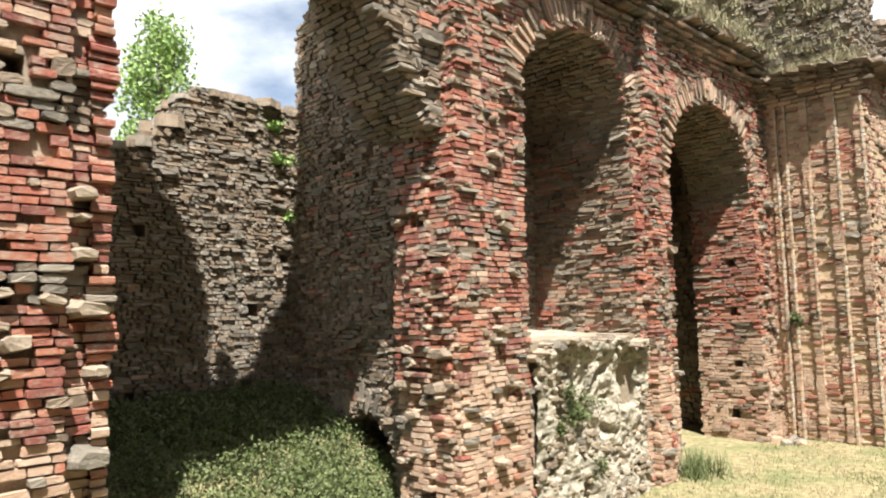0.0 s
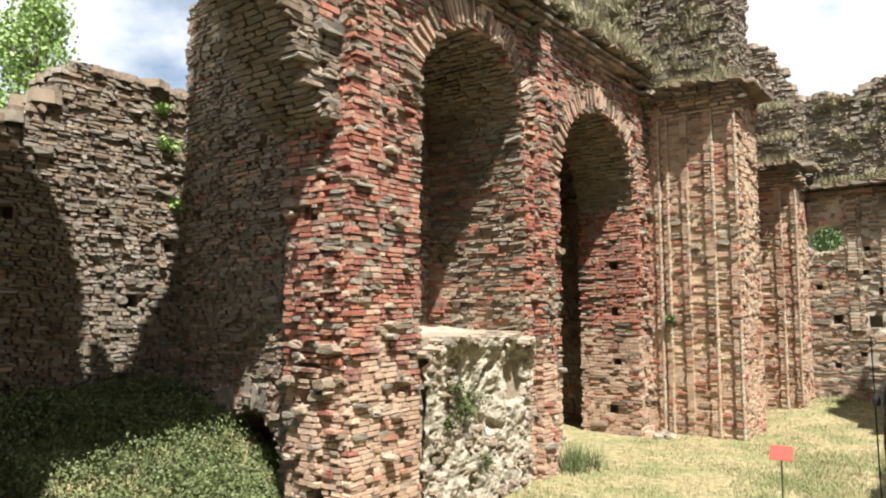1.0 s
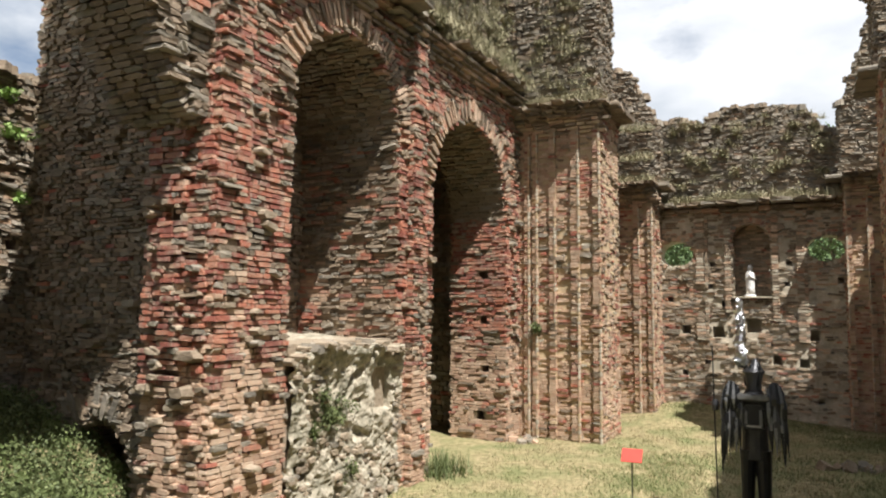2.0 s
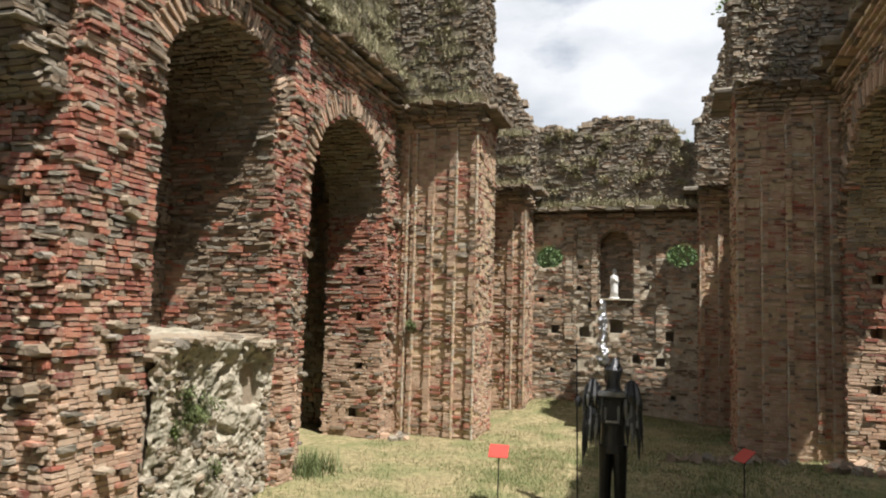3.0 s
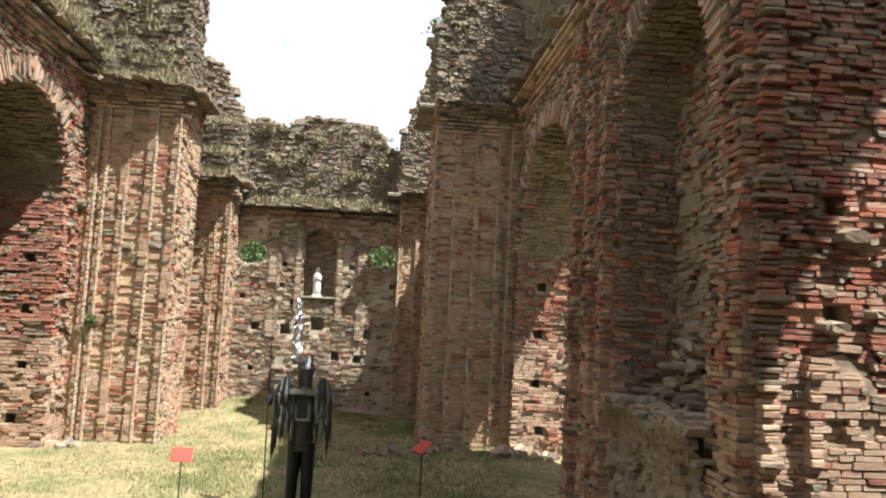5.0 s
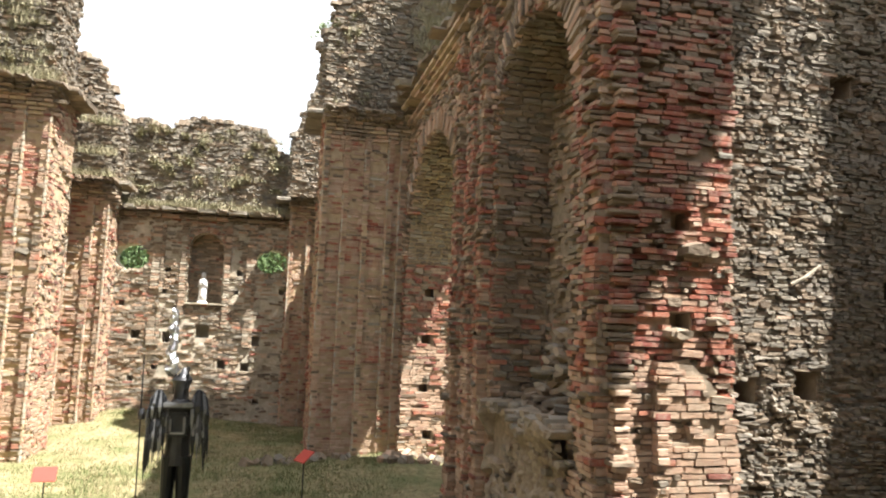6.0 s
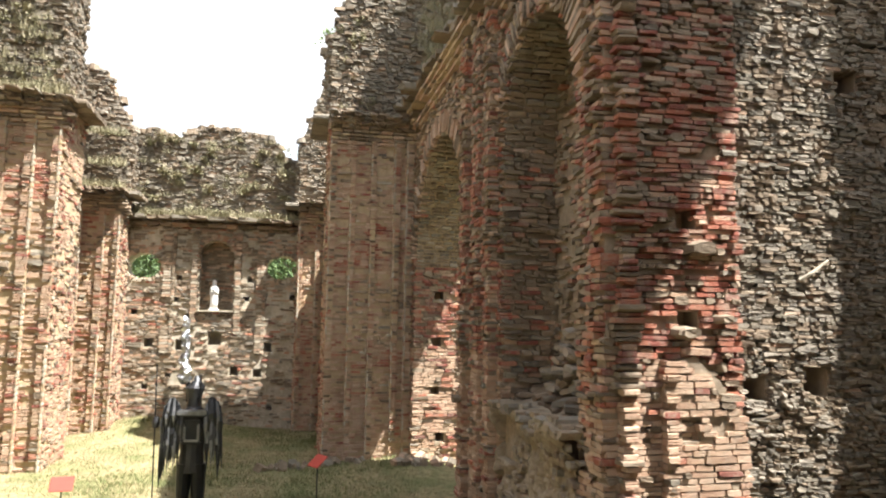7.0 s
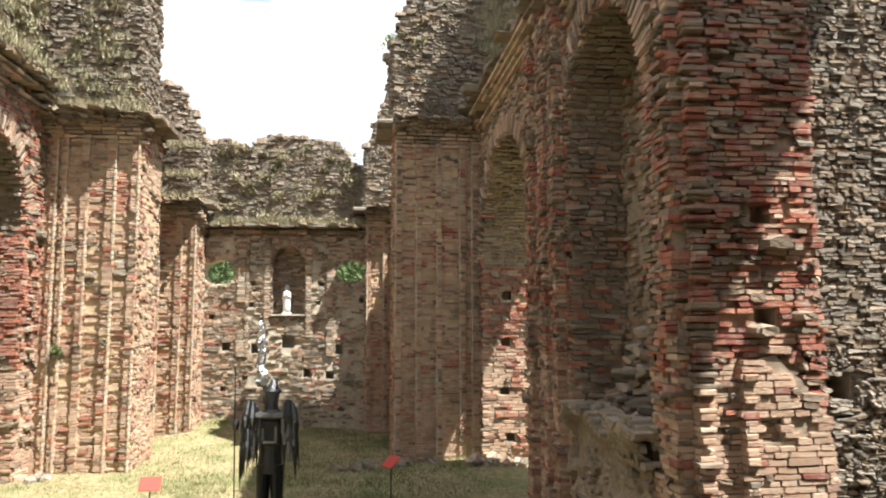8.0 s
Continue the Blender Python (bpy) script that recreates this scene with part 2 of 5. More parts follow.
def lay(pile, O, U, N, bands, zone, holes=(), row=0.053, depth=0.035, split=None, parent=None, end=0.05, wave=0.03, grit=1.0, lump=M_, relief=0.06):
    """Lays courses of bricks and stones on a wall face. bands: (u0, u1, low(u), high(u)). zone(u, v): weights of the kinds and of a gap."""
    O, U, N = (np.asarray(q, float) for q in (O, U, N))
    made = 0
    for u0, u1, lo, hi in bands:
        us = np.linspace(u0, u1, 25)
        v = min(lo(q) for q in us)
        vmax = max(hi(q) for q in us)
        while v < vmax:
            h = row * random.uniform(0.8, 1.25)
            u = u0 + random.uniform(-end, end * 0.3)
            while u < u1:
                w = zone(u, v)
                r = random.random() * sum(w)
                kind = 0
                while kind < 4 and r > w[kind]:
                    r -= w[kind]
                    kind += 1
                brick = kind in (R_, O_)
                ln = random.uniform(0.11, 0.27) * min(1.0, 0.4 + 12 * row) if brick else random.choice((0.09, 0.12, 0.16, 0.2, 0.3)) * grit * random.uniform(0.8, 1.2)
                ln = min(ln, u1 - u + random.uniform(0, end))
                cu, cv = u + ln / 2, v + h / 2 + wave * wob(u, v, O[0] + O[1], 0.9)
                u += ln
                if ln < 0.04 or (kind == 4 and random.random() < 0.8):
                    continue
                if not (lo(cu) - 0.02 <= cv <= hi(cu) + random.uniform(-0.02, 0.06)):
                    continue
                if any(abs(cu - a) < ln / 2 + sz / 2 and abs(cv - b) < sz / 2 for a, b, sz in holes):
                    if any(abs(cu - a) < sz / 2 + 0.02 and abs(cv - b) < sz / 2 for a, b, sz in holes):
                        continue
                    ln *= 0.55
                d = depth * random.uniform(0.5, 1.15) if brick else depth * random.uniform(0.4, 1.6)
                sb = h * 0.5 * (random.uniform(0.78, 0.94) if brick else random.uniform(0.84, 1.2))
                if not brick and random.random() < 0.03:
                    sb, d = sb * 1.8, d * 1.8
                if kind == O_:
                    sb, d = h * 0.5 * random.uniform(0.82, 0.93), d * 0.6
                d += relief * max(0.0, wob(cu, cv, O[0] - O[1], 1.7) + 0.6 * wob(cu, cv, O[1] + 3.0, 5.0)) * (0.4 if kind == O_ else 1.0)
                tilt = random.gauss(0, 0.02 if brick else 0.055)
                a = U * math.cos(tilt) + Z * math.sin(tilt)
                b = Z * math.cos(tilt) - U * math.sin(tilt)
                c = O + U * cu + Z * cv
                half = (ln - random.uniform(0.004, 0.012)) / 2
                if kind == 4:
                    d, sb = depth * random.uniform(0.3, 0.9), h * random.uniform(0.4, 0.75)
                if kind != 4 and split and made < 300 and split[0] < cu < split[1] and split[2] < cv < split[3]:
                    ob = new(PIECE_NAME[kind], random.choice(POOL[kind]))
                    ob.parent = parent
                    m = Matrix.Identity(4)
                    right = a if np.dot(np.cross(a, N), b) > 0 else -a
                    for i in range(3):
                        m[i][0], m[i][1], m[i][2], m[i][3] = right[i] * half, N[i] * (d + 0.03), b[i] * sb, c[i] - N[i] * 0.03
                    ob.matrix_world = m
                    made += 1
                else:
                    stuffing = random.choice(lump) if isinstance(lump, tuple) else lump
                    pile.add(c - N * 0.03, a, N, b, half, d + 0.03, sb, stuffing if kind == 4 else kind, 0.14 if brick else 0.24)
            v += h


def boulders(pile, O, U, N, spots, count, v0, v1):
    """Larger rough stones that stand out of the courses."""
    O, U, N = (np.asarray(q, float) for q in (O, U, N))
    for _ in range(count):
        u0, u1 = random.choice(spots)
        u, v = random.uniform(u0, u1), random.triangular(v0, v1, 2.1)
        sa = random.uniform(0.045, 0.15)
        tilt = random.gauss(0, 0.15)
        pile.add(O + U * u + Z * v, U * math.cos(tilt) + Z * math.sin(tilt), N, Z * math.cos(tilt) - U * math.sin(tilt), sa, random.uniform(0.06, 0.11), sa * random.uniform(0.35, 0.6), random.choice((B_, M_, G_, M_)), 0.22, 0.7)


def core(name, O, U, N, bands, thick, holes=(), front=0.3, step=0.12, mat=M_, parent=None, recess=0.014):
    """The body of a wall behind its face: upright strips whose heads and feet follow the bands, with real pockets at the holes."""
    O, U, N = (np.asarray(q, float) for q in (O, U, N))
    vs, fs = [], []

    def prism(a, b, la, ha, lb, hb, w0, w1):
        k = len(vs)
        for w in (-recess if w0 == 0 else w0, w1):
            for u, v in ((a, la), (b, lb), (b, hb), (a, ha)):
                vs.append(tuple(O + U * u + Z * v + N * w))
        fs.extend([(k, k + 1, k + 2, k + 3), (k + 7, k + 6, k + 5, k + 4), (k, k + 4, k + 5, k + 1), (k + 1, k + 5, k + 6, k + 2), (k + 2, k + 6, k + 7, k + 3), (k + 3, k + 7, k + 4, k)])

    for u0, u1, lo, hi in bands:
        count = max(3, int((u1 - u0) / step * 1.4))
        cuts = {round(u0 + (u1 - u0) * (1 - math.cos(math.pi * k / count)) / 2, 4) for k in range(count + 1)}
        mine = [hh for hh in holes if u0 < hh[0] < u1]
        for a, b, sz in mine:
            cuts |= {round(a - sz / 2, 4), round(a + sz / 2, 4)}
        cuts = sorted(q for q in cuts if u0 - 1e-6 <= q <= u1 + 1e-6)
        for a, b in zip(cuts, cuts[1:]):
            if b - a < 1e-4:
                continue
            la, ha, lb, hb = lo(a + 1e-5), hi(a + 1e-5), lo(b - 1e-5), hi(b - 1e-5)
            if ha <= la + 0.005 and hb <= lb + 0.005:
                continue
            gaps = sorted((hh[1] - hh[2] / 2, hh[1] + hh[2] / 2) for hh in mine if hh[0] - hh[2] / 2 < (a + b) / 2 < hh[0] + hh[2] / 2)
            x0, x1 = la, lb
            for g0, g1 in gaps:
                if g1 <= max(la, lb) or g0 >= min(ha, hb) or g0 <= max(x0, x1):
                    continue
                prism(a, b, x0, g0, x1, g0, 0, -front)
                x0 = x1 = g1
            prism(a, b, x0, ha, x1, hb, 0, -front)
            if thick > front + 0.01:
                prism(a, b, la, ha, lb, hb, -front, -thick)
    me = bpy.data.meshes.new(name)
    me.from_pydata(vs, [], fs)
    me.materials.append(MASONRY[mat])
    bm = bmesh.new()
    bm.from_mesh(me)
    bmesh.ops.recalc_face_normals(bm, faces=bm.faces)
    bm.to_mesh(me)
    bm.free()
    ob = new(name, me)
    ob.parent = parent
    return ob


def rubble_top(pile, O, U, N, bands, thick, mats=(B_, G_), size=0.13):
    """Loose stones along a broken wall head."""
    O, U, N = (np.asarray(q, float) for q in (O, U, N))
    for u0, u1, lo, hi in bands:
        u = u0
        while u < u1:
            w = 0.02
            while w < thick:
                s = size * random.uniform(0.5, 1.3)
                ang = random.uniform(0, 3)
                a = U * math.cos(ang) + N * math.sin(ang)
                b = N * math.cos(ang) - U * math.sin(ang)
                pile.add(O + U * (u + random.gauss(0, 0.03)) - N * w + Z * (hi(u) + random.uniform(-0.02, 0.03)), a, Z, b, s, s * random.uniform(0.3, 0.6), s * 0.7, random.choice(mats), 0.22)
                w += random.uniform(0.12, 0.25)
            u += random.uniform(0.12, 0.22)


def voussoirs(pile, O, U, N, cu, cv, r, ring=0.36, mats=(O_, B_), depth=0.03, a0=0.02, a1=math.pi - 0.02, thin=0.055):
    """A ring of bricks on edge round an arch head."""
    O, U, N = (np.asarray(q, float) for q in (O, U, N))
    t = a0
    while t < a1:
        dt = thin / r * random.uniform(0.8, 1.25)
        mid = t + dt / 2
        rad = U * math.cos(mid) + Z * math.sin(mid)
        tan = Z * math.cos(mid) - U * math.sin(mid)
        ln = ring * random.uniform(0.75, 1.08)
        pile.add(O + U * cu + Z * cv + rad * (r + ln / 2 + 0.01), tan, N, rad, dt * r * 0.42, depth * random.uniform(0.5, 1.5), ln / 2, random.choice(mats), 0.1)
        t += dt


def soffit(pile, O, U, N, cu, cv, r, deep, mats=(B_, B_, G_), thin=0.07):
    """Courses along the underside of an arch."""
    O, U, N = (np.asarray(q, float) for q in (O, U, N))
    t = 0.0
    while t < math.pi:
        dt = thin / r * random.uniform(0.8, 1.25)
        mid = t + dt / 2
        rad = U * math.cos(mid) + Z * math.sin(mid)
        tan = Z * math.cos(mid) - U * math.sin(mid)
        w = 0.0
        while w < deep:
            ln = min(random.uniform(0.09, 0.26), deep - w + 0.05)
            pile.add(O + U * cu + Z * cv + rad * r - N * (w + ln / 2), N, -rad, tan, ln * 0.47, random.uniform(0.01, 0.06), dt * r * 0.42, random.choice(mats), 0.26)
            w += ln
        t += dt


# ---------- masonry zones: weights of red brick, pale brick, brown stone, grey stone, gap ----------
def zone_pier(u, v):
    n = wob(u, v, 3.0, 1.1) + 0.5 * wob(u, v, 9.0, 3.0)
    edge = 1.75 + 0.5 * wob(u, 0, 5.0, 1.7)
    if v < edge:
        return (0.06, 0.84, 0.05, 0.03, 0.05) if n < 0.35 else (0.15, 0.25, 0.25, 0.1, 0.25)
    if v < 4.6 + 0.7 * wob(u, 1, 2, 1.0):
        if n > 0.38:
            return (0.30, 0.12, 0.36, 0.10, 0.12)
        return (0.68, 0.12, 0.10, 0.04, 0.06)
    return (0.36, 0.16, 0.34, 0.08, 0.06) if n < 0.1 else (0.48, 0.15, 0.24, 0.1, 0.04)


# pier mix for the right side; red cut back to paint in its shade
def zone_shade_dulled(u, v):
    r, o, b, g, m = zone_pier(u, v)
    if v < 2.1 + 0.3 * wob(u, 0, 5.0, 1.7):
        return (0.12, 0.76, 0.04, 0.02, 0.06)
    if u > 8.6 and v > 3.9 + 0.5 * wob(u, 0, 8.0, 1.0):
        return (0.05, 0.18, 0.14, 0.03, 0.60)
    return (r * 0.55, o, b + 0.12, g * 0.4, m + 0.16)


def zone_near(u, v):
    """Bands of brick with slanting beds of dark stone and lime between them."""
    n = math.sin(5.2 * v + 2.2 * wob(u, v, 8.0, 0.8)) + 1.2 * wob(u, v, 6.0, 2.2)
    if v < 1.5 + 0.3 * wob(u, 0, 5.0, 1.7):
        return (0.08, 0.74, 0.05, 0.03, 0.10)
    if n > 0.75:
        return (0.12, 0.05, 0.45, 0.26, 0.12)
    return (0.70, 0.12, 0.06, 0.02, 0.10)


def zone_plaster(u, v):
    return (0.03, 0.06, 0.16 + 0.2 * wob(u, v, 12.0, 1.5), 0.05, 0.70)


def zone_reveal(u, v):
    n = wob(u, v, 5.0, 1.3)
    if v < 1.4:
        return (0.1, 0.75, 0.06, 0.04, 0.08)
    if n < -0.05 and v < 3.6:
        return (0.6, 0.12, 0.14, 0.1, 0.05)
    return (0.16, 0.12, 0.46, 0.16, 0.10)


def zone_rubble(u, v):
    n = wob(u, v, 7.0, 0.8)
    return (0.0, 0.01, 0.36 + 0.25 * n, 0.6 - 0.25 * n, 0.03)


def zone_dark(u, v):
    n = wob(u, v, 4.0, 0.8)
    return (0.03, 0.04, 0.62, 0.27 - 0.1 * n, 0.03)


def zone_high(u, v):
    return (0.0, 0.02, 0.28, 0.62, 0.08)


def zone_brick(u, v):
    n = wob(u, v, 13.0, 0.9) + 0.5 * wob(u, v, 2.0, 2.5)
    if v < 1.3 + 0.3 * wob(u, 0, 1, 2):
        return (0.10, 0.66, 0.03, 0.0, 0.2)
    if n > 0.32:
        return (0.06, 0.2, 0.14, 0.05, 0.55)
    if n < -0.2:
        return (0.42, 0.32, 0.06, 0.0, 0.2)
    return (0.07, 0.46, 0.08, 0.0, 0.4)


def zone_strip(u, v):
    n = wob(u, v, 19.0, 1.2)
    return (0.10, 0.62, 0.10, 0.0, 0.18) if n < 0.2 else (0.12, 0.2, 0.3, 0.08, 0.3)


def zone_end(u, v):
    n = wob(u, v, 21.0, 1.0) + 0.6 * wob(u, v, 2.0, 3.0)
    if (u > 1.0 and v < 3.2) or (v < 1.9 and abs(u) < 1.0 and n > -0.15) or n > 0.3:
        return (0.02, 0.06, 0.12, 0.08, 0.72)
    return (0.05, 0.16, 0.36, 0.22, 0.21)


# ---------- terrain ----------
def smooth(t):
    t = min(1.0, max(0.0, t))
    return t * t * (3 - 2 * t)


def ground_height(x, y):
    h = 0.04 * wob(x, y, 0, 0.7) + 0.02 * wob(x, y, 2, 2.5)
    if y < 6.5:
        h += 1.3 * smooth((-x - 4.6) / 2.1) * smooth((6.5 - y) / 1.0)
    h += 0.34 * math.exp(-((x + 1.2) / 1.5) ** 2 - ((y - 17.6) / 1.3) ** 2)
    h += 0.34 * math.exp(-((x + 4.85) / 0.7) ** 2 - ((y - 4.3) / 0.6) ** 2)
    h += 0.16 * math.exp(-((x - 3.9) / 1.0) ** 2 - ((y - 12.4) / 1.0) ** 2)
    return h


def build_ground():
    xs = np.concatenate([[-900, -200, -60, -30], np.arange(-16, 12.01, 0.25), [30, 60, 200, 900]])
    ys = np.concatenate([[-900, -200, -60, -25], np.arange(-8, 24.01, 0.25), [40, 80, 200, 900]])
    vs = [(float(x), float(y), ground_height(x, y)) for y in ys for x in xs]
    n = len(xs)
    fs = [(j * n + i, j * n + i + 1, (j + 1) * n + i + 1, (j + 1) * n + i) for j in range(len(ys) - 1) for i in range(n - 1)]
    me = bpy.data.meshes.new("ground")
    me.from_pydata(vs, [], fs)
    me.materials.append(EARTH)
    me.polygons.foreach_set("use_smooth", [True] * len(fs))
    tagged(new("ground", me), "dry grassy earth floor of the roofless ruin", "ground", kind="structure")


build_ground()


# ---------- the ruined church ----------
def const(v):
    return lambda u: v


def broken(pts, amp=0.12, s=2.3, k=0.0):
    """A ragged wall head through (u, v) points."""
    pu, pv = [p[0] for p in pts], [p[1] for p in pts]
    return lambda u: float(np.interp(u, pu, pv)) + amp * wob(u, k, 31.0, s) + 0.5 * amp * wob(u, k, 11.0, s * 3)


def arch_low(cu, cv, r):
    """The underside of the masonry over an arch."""
    return lambda u: cv + math.sqrt(max(0.0, r * r - (u - cu) ** 2))


EX, EY = (1, 0, 0), (0, 1, 0)
WX, WY = (-1, 0, 0), (0, -1, 0)


def structure(ob, label, category="wall"):
    return tagged(ob, label, category, kind="structure")


def nave_wall(side, X, p0, a1, a2, y_end, sill, split, strips, deep, deep_one):
    """A side wall of the choir with two tall arches. side: 1 faces +x, -1 faces -x."""
    N = (side, 0, 0)
    O = (X, 0, 0)
    (l1, r1, c1), (l2, r2, c2) = a1, a2
    m1, m2, q1, q2 = (l1 + r1) / 2, (l2 + r2) / 2, (r1 - l1) / 2, (r2 - l2) / 2
    top = broken([(p0, 6.55), (y_end, 6.6)], 0.05)
    bands = [(p0, l1, const(-0.3), top), (l1, r1, const(-0.3), const(sill)), (l1, r1, arch_low(m1, c1, q1), top),
             (r1, l2, const(-0.3), top), (l2, r2, arch_low(m2, c2, q2), top), (r2, y_end, const(-0.3), top)]
    holes = [(p0 + 0.85, 1.45, 0.15), (p0 + 0.95, 4.4, 0.15), (l1 - 0.25, 1.0, 0.14), (r1 + 0.5, 2.5, 0.16), (r1 + 0.45, 0.75, 0.14), (p0 + 0.3, 3.2, 0.13), (p0 + 0.4, 0.5, 0.14)]
    name = "wall_left_choir" if side > 0 else "wall_right_choir"
    body = core(name, O, EY, N, bands[1:3] + [(r1, (r1 + l2) / 2, *bands[3][2:])], 1.7, holes, recess=0.03)
    core("pier", O, EY, N, [(p0 + 0.3, *bands[0][1:])], 0.75, holes, parent=body, recess=0.03)
    pockets = [(0.45, 3.05, 0.17), (0.42, 2.2, 0.17), (0.4, 1.3, 0.15), (0.5, 0.45, 0.16)]
    core("bay", O, EY, N, [((r1 + l2) / 2, l2, *bands[3][2:]), bands[4], (r2, r2 + 0.28, const(c2), top), (r2 + 0.28, y_end, const(-0.3), top)], deep, holes, mat=M_ if side > 0 else C_, parent=body)
    core("jamb", (X, r2, 0), (-side, 0, 0), WY, [(0, deep, const(-0.3), const(c2))], 0.28, pockets, front=0.28, parent=body)
    structure(body, "ruined choir wall of red brick and stone with two tall arches")
    pile = Pile()
    runs = []
    for i, (u0, u1, lo, hi) in enumerate(bands):
        cuts = [u0, u1]
        if i in (0, 3, 5):
            while cuts[-2] + 0.75 < u1:
                cuts.insert(-1, cuts[-2] + random.uniform(0.3, 0.48))
        if i != 1:
            runs += [(a, b, lo, hi) for a, b in zip(cuts, cuts[1:])]
    lay(pile, O, EY, N, runs, zone_pier if side > 0 else zone_shade_dulled, holes, row=0.053 if side > 0 else 0.042, split=split, parent=body, depth=0.042)
    for m, c, q in ((m1, c1, q1), (m2, c2, q2)):
        voussoirs(pile, O, EY, N, m, c, q, depth=0.06)
        soffit(pile, O, EY, N, m, c, q, deep_one if m == m1 else deep)
    # shallow pilaster strips on the piers
    for ya, yb in strips:
        sb = [(ya, yb, const(-0.2), const(6.35))]
        core("strip", (X + side * 0.12, 0, 0), EY, N, sb, 0.13, front=0.12, parent=body)
        lay(pile, (X + side * 0.12, 0, 0), EY, N, sb, zone_pier if side > 0 else zone_shade_dulled, depth=0.04, row=0.055 if side > 0 else 0.042)
        lay(pile, (X + side * 0.12, ya, 0), (-side, 0, 0), WY, [(0, 0.12, const(-0.1), const(6.35))], zone_pier if side > 0 else zone_shade_dulled, depth=0.03)
        lay(pile, (X + side * 0.12, yb, 0), (-side, 0, 0), EY, [(0, 0.12, const(-0.1), const(6.35))], zone_pier, depth=0.03)
    # corbelled courses under the ledge
    for k in range(5):
        u = p0
        while u < y_end:
            ln = random.uniform(0.12, 0.4)
            if wob(u, k, 17, 0.7) < 0.3:
                pile.add((X + side * 0.03 * k, u + ln / 2, 6.2 + 0.068 * k), EY, N, Z, ln * 0.48, 0.06 + 0.02 * k, 0.03, random.choice((B_, B_, O_, G_) if side > 0 else (C_, C_, B_, O_)), 0.16)
            u += ln
    for yy, s, cc, low in ((r1, WY, c1, sill), (r2, WY, c2, 0.0), (l1, EY, c1, sill), (l2, EY, c2, 0.0)):
        hl = pockets if yy == r2 else []
        lay(pile, (X, yy, 0), (-side, 0, 0), s, [(0, deep_one if yy in (l1, r1) else deep, const(low - 0.1), const(cc))], (zone_pier if side > 0 else zone_shade_dulled) if yy == r2 else zone_reveal, hl, depth=0.04)
    boulders(pile, (X + side * 0.04, 0, 0), EY, N, [(p0 + 0.15, l1 - 0.2), (p0 + 0.15, l1 - 0.2), (r1 + 0.15, l2 - 0.15), (r2 + 0.15, y_end - 0.1)], 60 if side > 0 else 9, 0.5, 5.8)
    pile.under(body)
    # ledge over the arches
    led = Pile()
    u = p0
    while u < y_end + 0.1:
        ln = random.uniform(0.12, 0.42)
        out = 0.42 + 0.28 * wob(u, 3, 1, 1.1)
        if random.random() > 0.12:
            out *= random.uniform(0.7, 1.1)
            led.add((X + side * (out / 2 - 0.15), u + ln / 2, 6.62 + 0.04 * wob(u, 1, 1, 1)), EY, N, Z, ln * 0.49, out / 2 + 0.15, random.uniform(0.03, 0.08), random.choice((B_, B_, G_)), 0.28)
            led.add((X + side * (out / 2 - 0.2), u + ln * random.uniform(0.2, 0.8), 6.72), EY, N, Z, ln * 0.4, out / 2 + 0.08, random.uniform(0.03, 0.06), random.choice((B_, G_, G_)), 0.28)
        if random.random() > 0.3:
            led.add((X + side * 0.02, u + ln / 2, 6.5), EY, N, Z, ln * 0.45, 0.12, 0.05, random.choice((B_, O_)), 0.15)
        u += ln
    led.under(body, "ledge")
    return body


left_choir = nave_wall(1, -3.9, 5.0, (6.2, 8.55, 4.7), (9.5, 12.5, 4.08), 13.15, 2.0, (5.0, 6.2, 0.9, 3.4), [(5.02, 5.4), (8.78, 9.12)], 1.1, 1.65)
right_choir = nave_wall(-1, 3.95, 4.65, (5.45, 7.65, 4.55), (9.2, 13.15, 3.58), 13.45, 1.6, (4.65, 5.5, 1.2, 3.6), [(4.76, 5.0), (7.75, 7.95), (8.2, 8.5), (8.9, 9.12)], 1.4, 0.62)


def plain_wall(name, O, U, N, bands, thick, zone, label, holes=(), split=None, top=True, row=0.06, depth=0.035, wave=0.03, front=0.3, grit=1.0):
    body = core(name, O, U, N, bands, thick, holes, front=min(front, thick), recess=0.03)
    structure(body, label)
    pile = Pile()
    lay(pile, O, U, N, bands, zone, holes, row=row, depth=depth, split=split, parent=body, wave=wave, grit=grit)
    if top:
        rubble_top(pile, O, U, N, bands, thick)
    pile.under(body)
    return body


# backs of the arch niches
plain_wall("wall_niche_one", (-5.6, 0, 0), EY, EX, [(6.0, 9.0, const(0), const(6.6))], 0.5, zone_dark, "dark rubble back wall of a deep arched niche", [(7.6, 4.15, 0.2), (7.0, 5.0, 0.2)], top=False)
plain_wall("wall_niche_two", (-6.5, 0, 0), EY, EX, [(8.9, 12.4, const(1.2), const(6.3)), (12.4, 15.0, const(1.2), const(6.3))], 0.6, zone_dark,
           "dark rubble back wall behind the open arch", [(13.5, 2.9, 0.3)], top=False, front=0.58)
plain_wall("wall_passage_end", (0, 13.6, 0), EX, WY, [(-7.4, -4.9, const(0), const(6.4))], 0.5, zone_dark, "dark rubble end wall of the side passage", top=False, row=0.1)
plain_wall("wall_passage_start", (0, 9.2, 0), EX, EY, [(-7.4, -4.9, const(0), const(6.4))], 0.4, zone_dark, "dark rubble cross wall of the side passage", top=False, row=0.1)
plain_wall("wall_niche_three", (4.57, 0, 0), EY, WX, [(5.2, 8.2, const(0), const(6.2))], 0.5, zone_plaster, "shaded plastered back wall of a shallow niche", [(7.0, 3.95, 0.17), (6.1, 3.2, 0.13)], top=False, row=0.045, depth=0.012)
